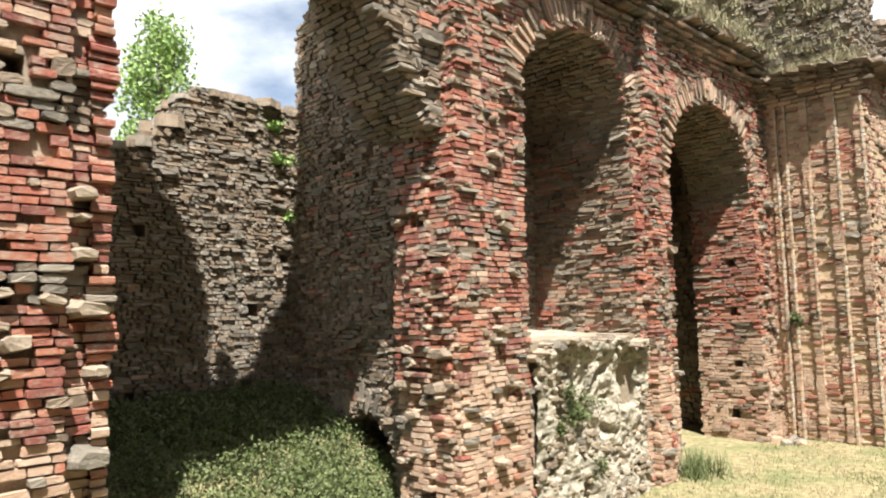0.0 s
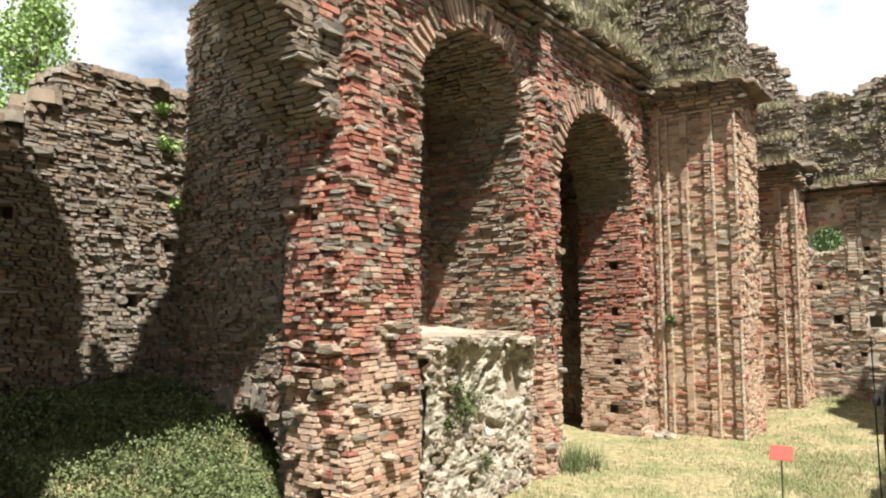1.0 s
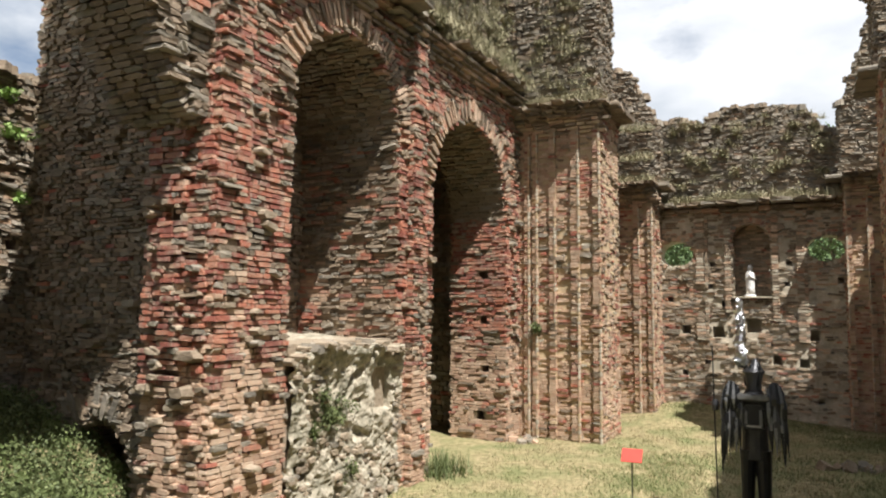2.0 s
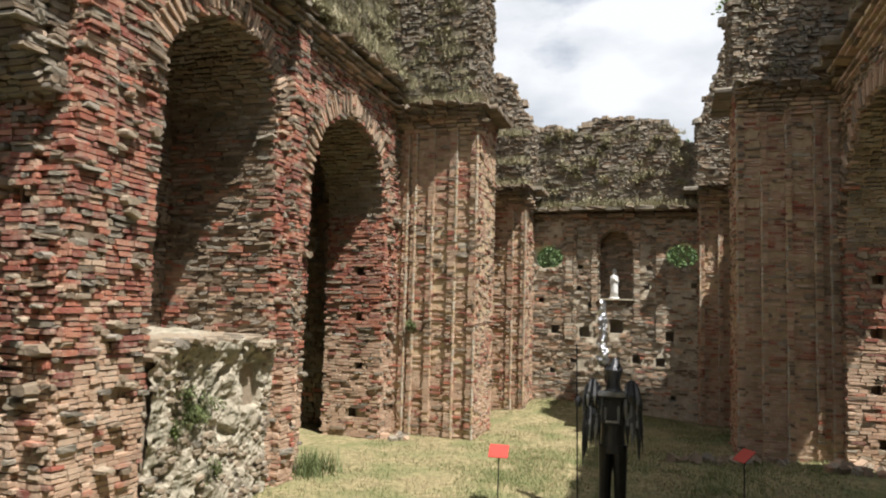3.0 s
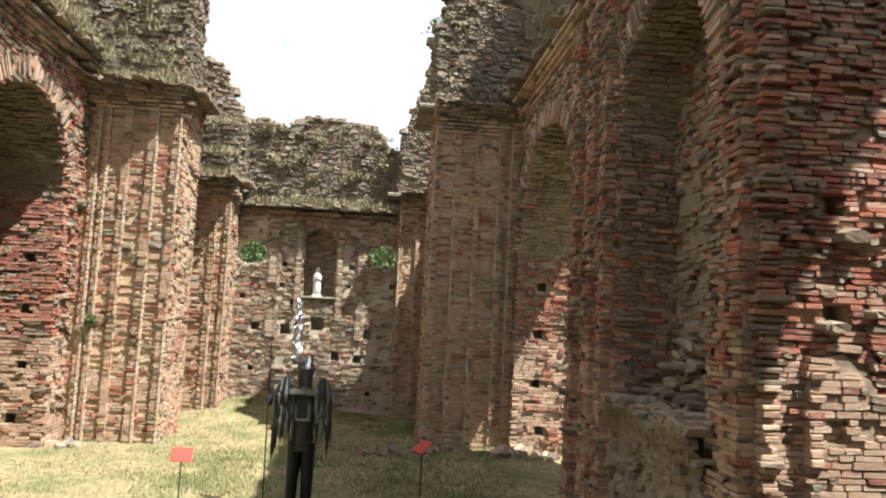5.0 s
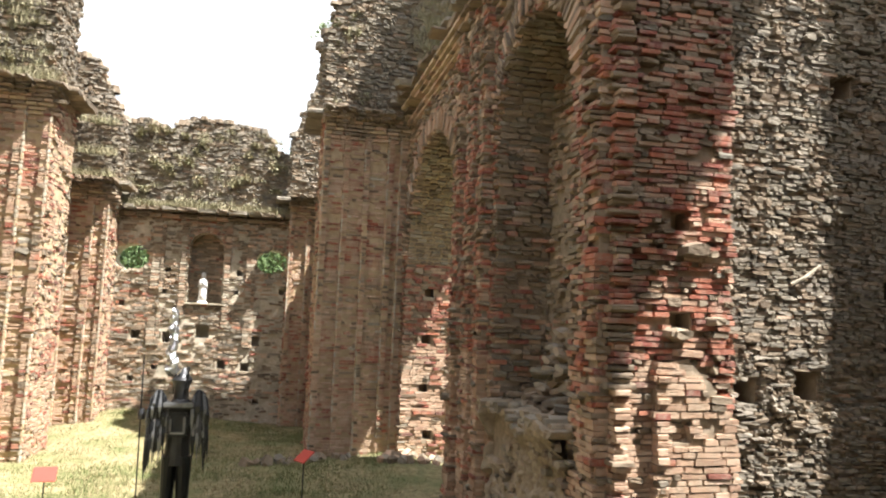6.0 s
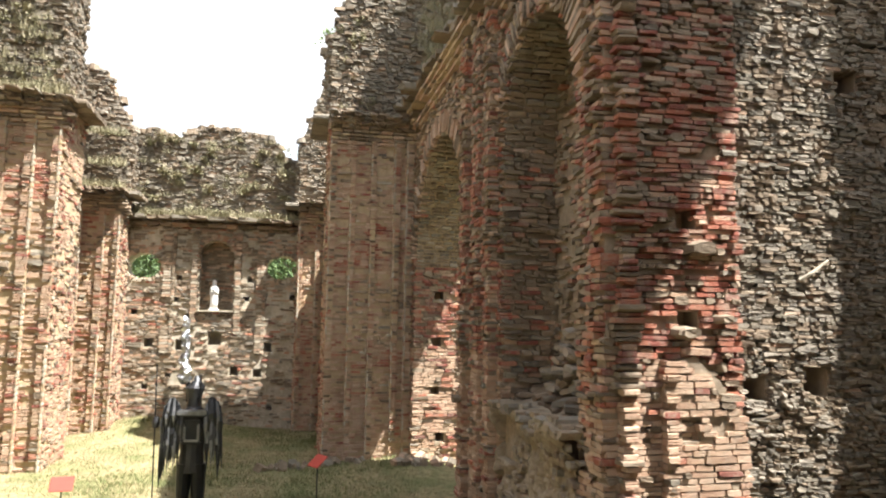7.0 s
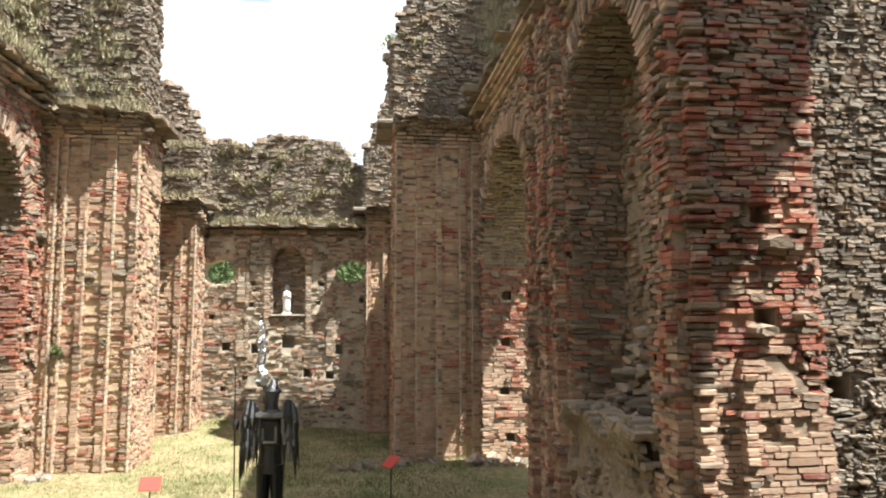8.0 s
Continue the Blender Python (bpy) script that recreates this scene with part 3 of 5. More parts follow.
# out of view: its opening is shaped to lay sun on the far jamb
plain_wall("wall_niche_four", (5.4, 0, 0), EY, WX, [(9.0, 11.2, const(0), const(6.2)), (11.2, 12.95, const(0), const(0.4)), (11.2, 12.95, const(5.7), const(6.2)), (12.95, 13.3, const(0), const(6.2))], 0.4, zone_dark, "unseen rubble back wall, opening added to let sun onto the jamb", top=False)
# closed passages behind the left arches: wall and roofs added to keep light out
plain_wall("wall_passage", (-7.3, 0, 0), EY, EX, [(5.36, 9.2, const(0), const(2.8)), (9.2, 14.5, const(0), const(6.3))], 0.4, zone_dark, "rubble outer wall added to close the dark side passage", top=False, row=0.12, grit=3.0)


def slab_roof(name, x0, x1, y0, y1, z, t):
    bm = bmesh.new()
    bmesh.ops.create_cube(bm, size=1, matrix=Matrix.LocRotScale(((x0 + x1) / 2, (y0 + y1) / 2, z + t / 2), None, (x1 - x0, y1 - y0, t)))
    for v in bm.verts:
        v.co.z += 0.05 * wob(v.co.x, v.co.y, 1, 1)
    structure(part(name, bm, MORTAR, None), "unseen slab roof added to keep light from the passage", "vault")


# roof slabs out of view, added to block light
slab_roof("vault_low", -7.35, -5.58, 6.06, 9.15, 2.5, 0.3)
slab_roof("vault_left", -6.9, -4.7, 5.8, 14.6, 6.35, 0.3)
slab_roof("vault_right", 4.9, 6.4, 5.2, 8.6, 6.2, 0.4)

# upper wall over the left ledge
plain_wall("wall_left_upper", (-4.25, 0, 0), EY, EX, [(5.0, 14.6, const(6.5), broken([(5.0, 9.6), (8, 9.2), (11, 9.8), (13.2, 9.6), (14.6, 9.2)], 0.3, 1.2))], 0.8, zone_high, "overgrown rubble wall above the ledge", row=0.05, depth=0.045, grit=0.75, wave=0.07, split=(6, 12, 6.8, 7.6))
plain_wall("wall_right_upper", (4.3, 0, 0), EY, WX, [(4.7, 14.6, const(6.5), broken([(4.7, 9.6), (8, 9.5), (11, 9.8), (13.2, 9.8), (14.6, 9.2)], 0.3, 1.2))], 0.8, zone_high, "overgrown rubble wall above the shaded ledge", row=0.05, depth=0.045, grit=0.75, wave=0.07)


def arch_pier(side, y, x_in, x_out, h, name, top_pts, ledge_z, over, label, split=None):
    """The stepped pier of a cross arch: brick face with pilaster strips, ledge and broken head."""
    O = (0, y, 0)
    a, b = sorted((x_in, x_out))
    body = core(name, O, EX, WY, [(a, b, const(-0.3), const(ledge_z))], h, front=0.3, mat=C_)
    structure(body, label)
    pile = Pile()
    holes = [(a + 0.35 * (b - a), 1.9, 0.13), (b - 0.3, 1.15, 0.13)]
    lay(pile, O, EX, WY, [(a, b, const(-0.1), const(ledge_z))], zone_brick, holes, row=0.047, depth=0.022, split=split, parent=body, wave=0.015, lump=(M_, C_, P_, O_))
    inner = min(a, b, key=lambda q: abs(q))
    lay(pile, (inner, y, 0), EY, (side, 0, 0), [(0, h, const(-0.1), const(ledge_z))], zone_brick, row=0.047, depth=0.022, wave=0.015, lump=(M_, C_, P_, O_))
    # upright pilaster strips
    for xr, w in over:
        sb = [(xr - w, xr, const(-0.1), const(ledge_z - 0.3))]
        core("strip", (0, y - 0.055, 0), EX, WY, sb, 0.06, front=0.05, mat=C_, parent=body)
        lay(pile, (0, y - 0.055, 0), EX, WY, sb, zone_strip, row=0.045, depth=0.02, wave=0.01, end=0.02, relief=0.02, lump=(M_, C_, O_))
        # pale pieces along the edge: lime, and the sunlit side put into colour
        edge = xr if side > 0 else xr - w
        v = 0.0
        while v < ledge_z - 0.35:
            hh = random.uniform(0.05, 0.13)
            if wob(xr * 5, v, 14, 0.9) < 0.25:
                pile.add((edge - side * 0.01, y - 0.05, v + hh / 2), EX, WY, Z, 0.018, 0.036, hh * 0.52, random.choice((P_, C_, P_, O_)), 0.12)
            v += hh
    # ledge
    for layer in range(4):
        u = a - 0.05
        while u < b + 0.12 - 0.03 * layer:
            ln = random.uniform(0.07, 0.26)
            out = random.uniform(0.75, 1.15) * (0.44 - 0.09 * layer) + 0.16 * wob(u, 3, y, 1.5)
            pile.add((u + ln / 2, y - out / 2 + 0.15, ledge_z + 0.06 - 0.065 * layer + 0.03 * wob(u, 6, y, 2.0)), EX, WY, Z, ln / 2, out / 2 + 0.2, random.uniform(0.025, 0.05), random.choice((B_, G_, B_)), 0.3)
            u += ln
    for k in range(6):
        u = a
        while u < b:
            ln = random.uniform(0.12, 0.35)
            pile.add((u + ln / 2, y - 0.035 * k, ledge_z - 0.42 + 0.068 * k), EX, WY, Z, ln * 0.48, 0.06, 0.03, random.choice((B_, O_, C_, M_)), 0.16)
            u += ln
    v = -0.05
    while v < h:
        ln = random.uniform(0.25, 0.5)
        pile.add((inner + side * 0.1, y + v + ln / 2, ledge_z + 0.05), EY, (side, 0, 0), Z, ln / 2, 0.24, 0.06, random.choice((B_, G_)), 0.14)
        v += ln
    pile.under(body)
    hd = broken(top_pts, 0.14, 1.6, y)
    up = [(min(p[0] for p in top_pts), max(p[0] for p in top_pts), const(ledge_z), hd)]
    upper = core(name + "_upper", (0, y + 0.2, 0), EX, WY, up, h - 0.2, front=0.3)
    structure(upper, "broken grey rubble masonry above the pier ledge")
    pile = Pile()
    lay(pile, (0, y + 0.2, 0), EX, WY, up, zone_high, row=0.052, depth=0.05, wave=0.07, grit=0.75)
    rubble_top(pile, (0, y + 0.2, 0), EX, WY, up, h - 0.2)
    in_u = up[0][1] if side > 0 else up[0][0]
    lay(pile, (in_u, y + 0.2, 0), EY, (side, 0, 0), [(0, h - 0.2, const(ledge_z), const(hd(in_u)))], zone_high, row=0.052, depth=0.05, wave=0.07, grit=0.75)
    pile.under(upper)
    return body


arch_pier(1, 13.15, -2.25, -3.95, 1.3, "wall_left_pier", [(-5.4, 9.6), (-3.0, 9.8), (-2.5, 9.6), (-2.38, 9.5)], 6.2, ((-3.64, 0.1), (-3.48, 0.09), (-3.12, 0.12), (-2.66, 0.16), (-2.26, 0.14)), "stepped brick pier of the choir arch with pilaster strips", (-3.9, -2.2, 0.0, 2.2))
arch_pier(-1, 13.45, 2.32, 4.0, 1.3, "wall_right_pier", [(2.3, 8.0), (2.5, 8.6), (3.0, 9.7), (5.4, 9.6)], 6.35, ((2.44, 0.12), (2.81, 0.1), (3.2, 0.1), (3.66, 0.12), (3.92, 0.14)), "shaded stepped brick pier of the choir arch", (2.3, 4.0, 0.2, 2.2))
arch_pier(1, 16.75, -2.0, -4.2, 0.95, "wall_left_far_pier", [(-4.2, 8.3), (-3.1, 8.25), (-2.5, 8.0), (-2.2, 7.2), (-1.98, 6.9)], 5.25, ((-3.05, 0.1), (-2.79, 0.1), (-2.31, 0.14), (-2.01, 0.12)), "brick pier beside the apse wall with ledge", (-4.0, -2.0, 0.5, 3.0))
arch_pier(-1, 17.3, 1.85, 4.2, 0.4, "wall_right_far_pier", [(1.83, 6.9), (1.95, 7.2), (2.2, 7.9), (2.4, 8.6), (2.7, 9.2), (4.2, 9.2)], 5.25, ((1.96, 0.1), (2.35, 0.1), (2.8, 0.1)), "shaded brick pier beside the apse wall")
plain_wall("wall_left_bay", (-3.6, 0, 0), EY, EX, [(14.4, 16.8, const(-0.2), broken([(14.4, 9), (16.8, 8.2)]))], 0.8, zone_brick, "brick side wall of the apse bay")
plain_wall("wall_right_bay", (3.6, 0, 0), EY, WX, [(14.7, 17.3, const(-0.2), broken([(14.7, 6.4), (17.2, 6.2)]))], 0.8, zone_brick, "shaded brick side wall of the apse bay")


# ---------- apse wall ----------
def ell_low(cu, cv, ru, rv):
    return lambda u: cv + rv * math.sqrt(max(0.0, 1 - ((u - cu) / ru) ** 2))


def ell_high(cu, cv, ru, rv):
    return lambda u: cv - rv * math.sqrt(max(0.0, 1 - ((u - cu) / ru) ** 2))


def apse_wall():
    O = (0, 17.7, 0)
    ov = [(-1.66, 3.77, 0.39, 0.31), (1.5, 3.81, 0.38, 0.3)]
    nl, nr, nf, nc = -0.41, 0.37, 2.72, 4.03
    e1, e2 = ov
    LZ = 4.85
    bands = [(-4.2, e1[0] - e1[2], const(-0.2), const(LZ)),
             (e1[0] - e1[2], e1[0] + e1[2], const(-0.2), ell_high(*e1)), (e1[0] - e1[2], e1[0] + e1[2], ell_low(*e1), const(LZ)),
             (e1[0] + e1[2], nl, const(-0.2), const(LZ)),
             (nl, nr, const(-0.2), const(nf)), (nl, nr, arch_low((nl + nr) / 2, nc, (nr - nl) / 2), const(LZ)),
             (nr, e2[0] - e2[2], const(-0.2), const(LZ)),
             (e2[0] - e2[2], e2[0] + e2[2], const(-0.2), ell_high(*e2)), (e2[0] - e2[2], e2[0] + e2[2], ell_low(*e2), const(LZ)),
             (e2[0] + e2[2], 4.2, const(-0.2), const(LZ))]
    holes = [(-0.85, 3.5, 0.12), (-0.9, 3.0, 0.12), (0.75, 3.5, 0.12), (0.7, 3.05, 0.12), (0.0, 2.1, 0.3), (-1.45, 2.0, 0.2), (-0.75, 1.95, 0.25), (0.45, 1.35, 0.2), (0.95, 3.1, 0.13),
             (-1.5, 1.0, 0.13), (-1.0, 1.25, 0.13), (-0.6, 2.6, 0.13), (1.2, 1.9, 0.22), (1.0, 1.3, 0.2), (-1.8, 2.7, 0.12), (1.75, 3.1, 0.14), (1.3, 0.5, 0.13)]
    body = core("wall_apse", O, EX, WY, bands, 0.7, holes, step=0.05, front=0.4, mat=P_)
    structure(body, "ruined apse wall with two oval windows and a statue niche")
    pile = Pile()
    lay(pile, O, EX, WY, bands, zone_end, holes, row=0.05, depth=0.022, wave=0.05, split=(-0.42, 1.0, 0.9, 2.2), parent=body, lump=P_)
    voussoirs(pile, O, EX, WY, (nl + nr) / 2, nc, (nr - nl) / 2, 0.16, (R_, O_), 0.04, thin=0.05)
    # pilasters either side of the niche and at the corners
    for x, wv in ((-1.12, 0.1), (-0.52, 0.07), (0.47, 0.07), (0.98, 0.08), (-0.98, 0.04), (1.08, 0.04)):
        v = 1.75 if abs(x) > 0.6 else 2.2
        while v < LZ - 0.2:
            hh = 0.065 * random.uniform(0.85, 1.2)
            if wob(x * 3, v, 4, 1.3) < 0.3:
                pile.add((x, 17.68, v + hh / 2), EX, WY, Z, wv * random.uniform(0.85, 1.15), 0.05, hh * 0.45, random.choice((O_, B_, M_, P_)), 0.14)
            v += hh
    u = -2.2
    while u < 2.1:
        ln = random.uniform(0.2, 0.45)
        out = 0.4 + 0.2 * wob(u, 3, 8, 1.5)
        if abs(wob(u, 1, 3, 0.8)) < 0.5:
            pile.add((u + ln / 2, 17.7 - out / 2 + 0.15, LZ + 0.04), EX, WY, Z, ln / 2, out / 2 + 0.15, 0.05, random.choice((B_, G_)), 0.16)
        pile.add((u + ln / 2, 17.66, LZ - 0.1), EX, WY, Z, ln / 2, 0.1, 0.05, random.choice((B_, O_, B_)), 0.14)
        u += ln
    for e in ov:
        for k in range(26):
            t = 2 * math.pi * k / 26
            rad = np.array((math.cos(t) * e[2], 0, math.sin(t) * e[3]))
            nn = rad / np.linalg.norm(rad)
            tn = np.cross(nn, np.array((0, 1.0, 0)))
            pile.add(np.array((e[0], 17.7, e[1])) + rad * 1.12, tn, WY, nn, 0.04, 0.04, 0.05, random.choice((B_, O_, P_)), 0.12)
    pile.under(body)
    # niche shell
    niche = core("wall_apse_niche", (0, 18.1, 0), EX, WY, [(-0.6, 0.6, const(2.5), const(4.7))], 0.3)
    structure(niche, "curved brick back of the statue niche")
    pile = Pile()
    lay(pile, (0, 18.1, 0), EX, WY, [(-0.5, 0.5, const(2.7), const(4.6))], lambda u, v: (0.06, 0.22, 0.5, 0.1, 0.14), row=0.05, depth=0.02)
    pile.under(niche)
    # shelf below the statue
    bm = bmesh.new()
    bmesh.ops.create_cube(bm, size=1, matrix=Matrix.LocRotScale((-0.02, 17.78, nf + 0.02), None, (0.84, 0.36, 0.045)))
    bmesh.ops.bevel(bm, geom=bm.edges[:], offset=0.012, segments=2, affect="EDGES")
    part("shelf", bm, PLASTER, body, "pale stone shelf under the niche")
    up = [(-4.2, 2.9, const(LZ), broken([(-4.2, 7.4), (-2.0, 7.0), (-1.6, 7.1), (-1.3, 6.95), (-1.12, 6.75), (-0.9, 7.0), (-0.45, 7.2), (0.3, 7.18), (1.1, 7.02), (1.35, 6.8), (1.45, 6.5), (2.9, 6.4)], 0.05, 2.5))]
    upper = core("wall_apse_upper", (0, 17.95, 0), EX, WY, up, 0.6)
    structure(upper, "overgrown grey rubble wall above the apse ledge")
    pile = Pile()
    lay(pile, (0, 17.95, 0), EX, WY, up, zone_high, [(0.85, 5.3, 0.15), (-0.6, 5.3, 0.12), (0.6, 6.0, 0.15)], row=0.052, depth=0.045, wave=0.08, grit=0.8)
    rubble_top(pile, (0, 17.95, 0), EX, WY, up, 0.6)
    pile.under(upper)


apse_wall()


# ---------- transept arms ----------
def low_arch_wall():
    O = (0, 5.3, 0)
    cx, cz, r = -5.64, 0.62, 0.57
    top = broken([(-7.3, 5.9), (-6.75, 6.2), (-6.45, 7.0), (-6.0, 8.6), (-5.2, 9.6), (-3.9, 9.8)], 0.15, 2.0)
    bands = [(-6.95, cx - r, const(0), top), (cx - r, cx + r, arch_low(cx, cz, r), top), (cx + r, -3.95, const(0), top)]
    holes = [(-6.0, 4.3, 0.15), (-6.75, 2.55, 0.15), (-5.0, 3.3, 0.15), (-6.7, 3.5, 0.14), (-6.55, 1.6, 0.15), (-5.9, 6.3, 0.2)]
    body = core("wall_transept_left", O, EX, WY, bands, 0.75, holes)
    structure(body, "tall shaded rubble wall with a half-buried low arch")
    pile = Pile()
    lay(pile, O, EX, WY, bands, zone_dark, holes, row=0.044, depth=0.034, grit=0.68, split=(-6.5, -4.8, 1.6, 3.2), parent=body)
    voussoirs(pile, O, EX, WY, cx, cz, r, 0.42, (B_, B_, G_), 0.05, thin=0.09)
    soffit(pile, O, EX, WY, cx, cz, r, 0.75)
    lay(pile, (-6.95, 5.3, 0), EY, WX, [(0, 0.75, const(3.5), const(6.3))], zone_rubble, row=0.08, depth=0.07)
    pile.under(body)
    # brick return of the first pier
    body = core("wall_pier_return", (0, 5.0, 0), EX, WY, [(-4.6, -3.9, const(-0.2), broken([(-4.6, 5.4), (-4.2, 6.2), (-3.9, 6.5)]))], 0.3, [(-4.3, 3.3, 0.14), (-4.35, 1.45, 0.15), (-4.2, 0.5, 0.15)], recess=0.04)
    structure(body, "red brick corner of the first choir pier")
    pile = Pile()
    ragged = broken([(-4.6, 5.4), (-4.2, 6.2), (-3.9, 6.5)])
    for x0, x1, out in ((-4.62, -4.4, 0.0), (-4.4, -4.14, 0.05), (-4.14, -3.86, -0.01)):
        lay(pile, (0, 5.0 - out, 0), EX, WY, [(x0, x1, const(-0.1), ragged)], zone_pier, [(-4.3, 3.3, 0.14), (-4.35, 1.45, 0.15), (-4.2, 0.5, 0.15)], row=0.056, depth=0.045, relief=0.08, split=(x0, x1, 0.8, 2.2), parent=body)
    boulders(pile, (0, 4.96, 0), EX, WY, [(-4.55, -3.95)], 30, 0.4, 5.0)
    lay(pile, (-4.6, 5.0, 0), EY, WX, [(0, 0.3, const(0), const(5.4))], zone_pier, row=0.055, depth=0.05)
    pile.under(body)
    # end wall of the arm, partly in sun
    plain_wall("wall_transept_end", (-7.0, 0, 0), EY, EX, [(-3.0, 5.35, const(0.3), broken([(-3, 4.2), (2.8, 4.25), (3.3, 4.38), (3.55, 4.7), (3.75, 5.0), (3.95, 5.12), (4.5, 5.12), (4.85, 5.06), (5.35, 5.06)], 0.05, 3.0))],
               0.7, zone_rubble, "tall sunlit and shaded wall of thin brown stones", [(4.62, 2.43, 0.17), (3.2, 3.35, 0.15), (4.55, 1.5, 0.14), (3.1, 1.5, 0.14), (5.1, 3.1, 0.13)], row=0.047, depth=0.034, split=(3.9, 5.3, 1.3, 2.8), grit=0.72)
    # stub of the broken crossing arch; the unseen span is added for its shade
    def spring_low(u):
        return min(4.97 + 0.29 * (u - 1.7), 4.2 + 1.9 * smooth((5.0 - u) / 1.5))

    pile = Pile()
    u = 3.2
    while u < 5.0:
        slope = (spring_low(u + 0.01) - spring_low(u)) / 0.01
        tan = np.array((0, 1.0, slope)) / math.hypot(1, slope)
        under = np.array((0, slope, -1.0)) / math.hypot(1, slope)
        w = 0.0
        while w < 0.8:
            ln = random.uniform(0.12, 0.3)
            pile.add((-3.95 - w - ln / 2, u, spring_low(u)), EX, under, tan, ln * 0.48, random.uniform(0.03, 0.07), 0.03, random.choice((B_, B_, G_)), 0.2)
            w += ln
        u += 0.062 / math.hypot(1, slope)
    plain_wall("wall_arch_stub", (-3.95, 0, 0), EY, EX, [(1.7, 3.2, spring_low, broken([(1.7, 6.4), (2.9, 6.5), (3.2, 6.9)], 0.06)),
               (3.2, 5.0, spring_low, broken([(3.2, 6.9), (3.5, 7.5), (3.7, 9.2), (3.8, 11.0), (5, 11.2)], 0.06))], 0.8, zone_dark, "broken remains of the crossing arch, unseen span added for shade")
    pile.under(bpy.data.objects["wall_arch_stub"], "underside")


low_arch_wall()


def near_pier(side, X, name, label, thick=0.5, row=0.062, grit=1.0, seen=True):
    N = (side, 0, 0)
    holes = [(1.1, 2.55, 0.16), (0.6, 1.4, 0.15), (1.15, 4.0, 0.14)]
    head = broken([(-2.2, 11.8), (0.3, 10.95), (0.96, 10.26), (1.43, 9.77), (1.72, 9.4)], 0.1)
    bands = [(-2.2, 1.72, const(-0.2), head)]
    body = core(name, (X, 0, 0), EY, N, [(-2.2, 1.47, const(-0.2), head)], thick, holes, recess=0.04)
    core("strip", (X - side * 0.08, 0, 0), EY, N, [(1.47, 1.72, const(-0.2), head)], thick - 0.1, parent=body)
    structure(body, label)
    pile = Pile()
    lay(pile, (X, 0, 0), EY, N, [(-2.2, 1.47, bands[0][2], bands[0][3])], zone_near if seen else zone_pier, holes, row=row, grit=grit, depth=0.04, relief=0.07, split=(0.3, 1.5, 1.2, 4.5) if seen else None, parent=body)
    lay(pile, (X - side * 0.08, 0, 0), EY, N, [(1.48, 1.72, bands[0][2], bands[0][3])], zone_near, row=row, grit=grit, depth=0.035)
    if seen:
        boulders(pile, (X + side * 0.03, 0, 0), EY, N, [(0.5, 1.4), (0.5, 1.4), (1.52, 1.7)], 16, 0.6, 3.6)
    lay(pile, (X, 1.72, 0), (-side, 0, 0), EY, [(0, thick, const(-0.2), const(9.4))], zone_pier, row=row, grit=grit, depth=0.04)
    pile.under(body)


near_pier(1, -3.85, "wall_left_near_pier", "near crossing pier of flaking red brick and stone")
near_pier(-1, 3.95, "wall_right_near_pier", "near crossing pier of red brick behind the viewer", 1.0, 0.16, 3.0, False)


def right_arm():
    holes = [(4.5, 2.55, 0.17), (4.5, 3.33, 0.16)]
    hd = broken([(3.95, 7.0), (4.4, 6.5), (4.86, 5.2)], 0.1)
    bands = [(3.95, 4.88, const(-0.2), hd)]
    body = core("wall_right_pier_return", (0, 4.73, 0), EX, WY, bands, 0.3, holes, recess=0.03)
    structure(body, "brick corner of the shaded choir pier, lower bricks pale")
    pile = Pile()
    lay(pile, (0, 4.73, 0), EX, WY, bands, zone_shade_dulled, holes, row=0.038, depth=0.028, grit=0.6, relief=0.09, split=(3.95, 4.86, 2.4, 3.6), parent=body)
    lay(pile, (4.88, 4.73, 0), EY, EX, [(0, 0.3, const(0), const(5.0))], zone_pier, row=0.05, depth=0.04)
    boulders(pile, (0, 4.70, 0), EX, WY, [(4.3, 4.85)], 4, 2.3, 3.4)
    # brick casing that stands proud below
    low = [(4.27, 4.9, const(-0.2), broken([(4.27, 2.25), (4.5, 2.3), (4.72, 2.1), (4.9, 1.75)], 0.12, 3.0))]
    pocket = [(4.46, 1.78, 0.15), (4.62, 0.75, 0.15)]
    core("casing", (0, 4.65, 0), EX, WY, low, 0.08, pocket, front=0.08, parent=body)
    lay(pile, (0, 4.65, 0), EX, WY, low, zone_shade_dulled, pocket, row=0.047, depth=0.018, grit=0.7, wave=0.012, relief=0.015, split=(4.27, 4.9, 0.9, 2.3), parent=body)
    lay(pile, (4.27, 4.65, 0), EY, WX, [(0, 0.08, const(-0.2), const(2.2))], zone_shade_dulled, row=0.05, depth=0.01)
    pile.under(body)
    plain_wall("wall_transept_right", (0, 4.95, 0), EX, WY, [(4.8, 8.4, const(0), broken([(4.8, 8.2), (8.4, 8.0)], 0.2))], 0.8, zone_rubble, "rough sunlit rubble wall of thin stones",
               [(5.0, 3.95, 0.15), (6.15, 4.6, 0.2), (6.6, 2.9, 0.16), (5.2, 2.05, 0.2), (5.75, 2.1, 0.24)], row=0.032, depth=0.022, wave=0.07, split=(4.9, 6.0, 2.5, 3.2), grit=0.52)
    # unseen end wall, added so its opening cuts the sunlit patch on the pier
    plain_wall("wall_transept_right_end", (7.4, 0, 0), EY, WX, [(-3, 1.4, const(0), const(12.2)), (1.4, 3.9, const(0), const(4.6)), (1.4, 3.9, const(11.03), const(12.4)), (3.9, 5.0, const(0), const(12.2))], 0.6, zone_rubble,
               "unseen rubble end wall, its tall opening shaped for the sun patch", row=0.14, top=False, grit=3.0)


right_arm()
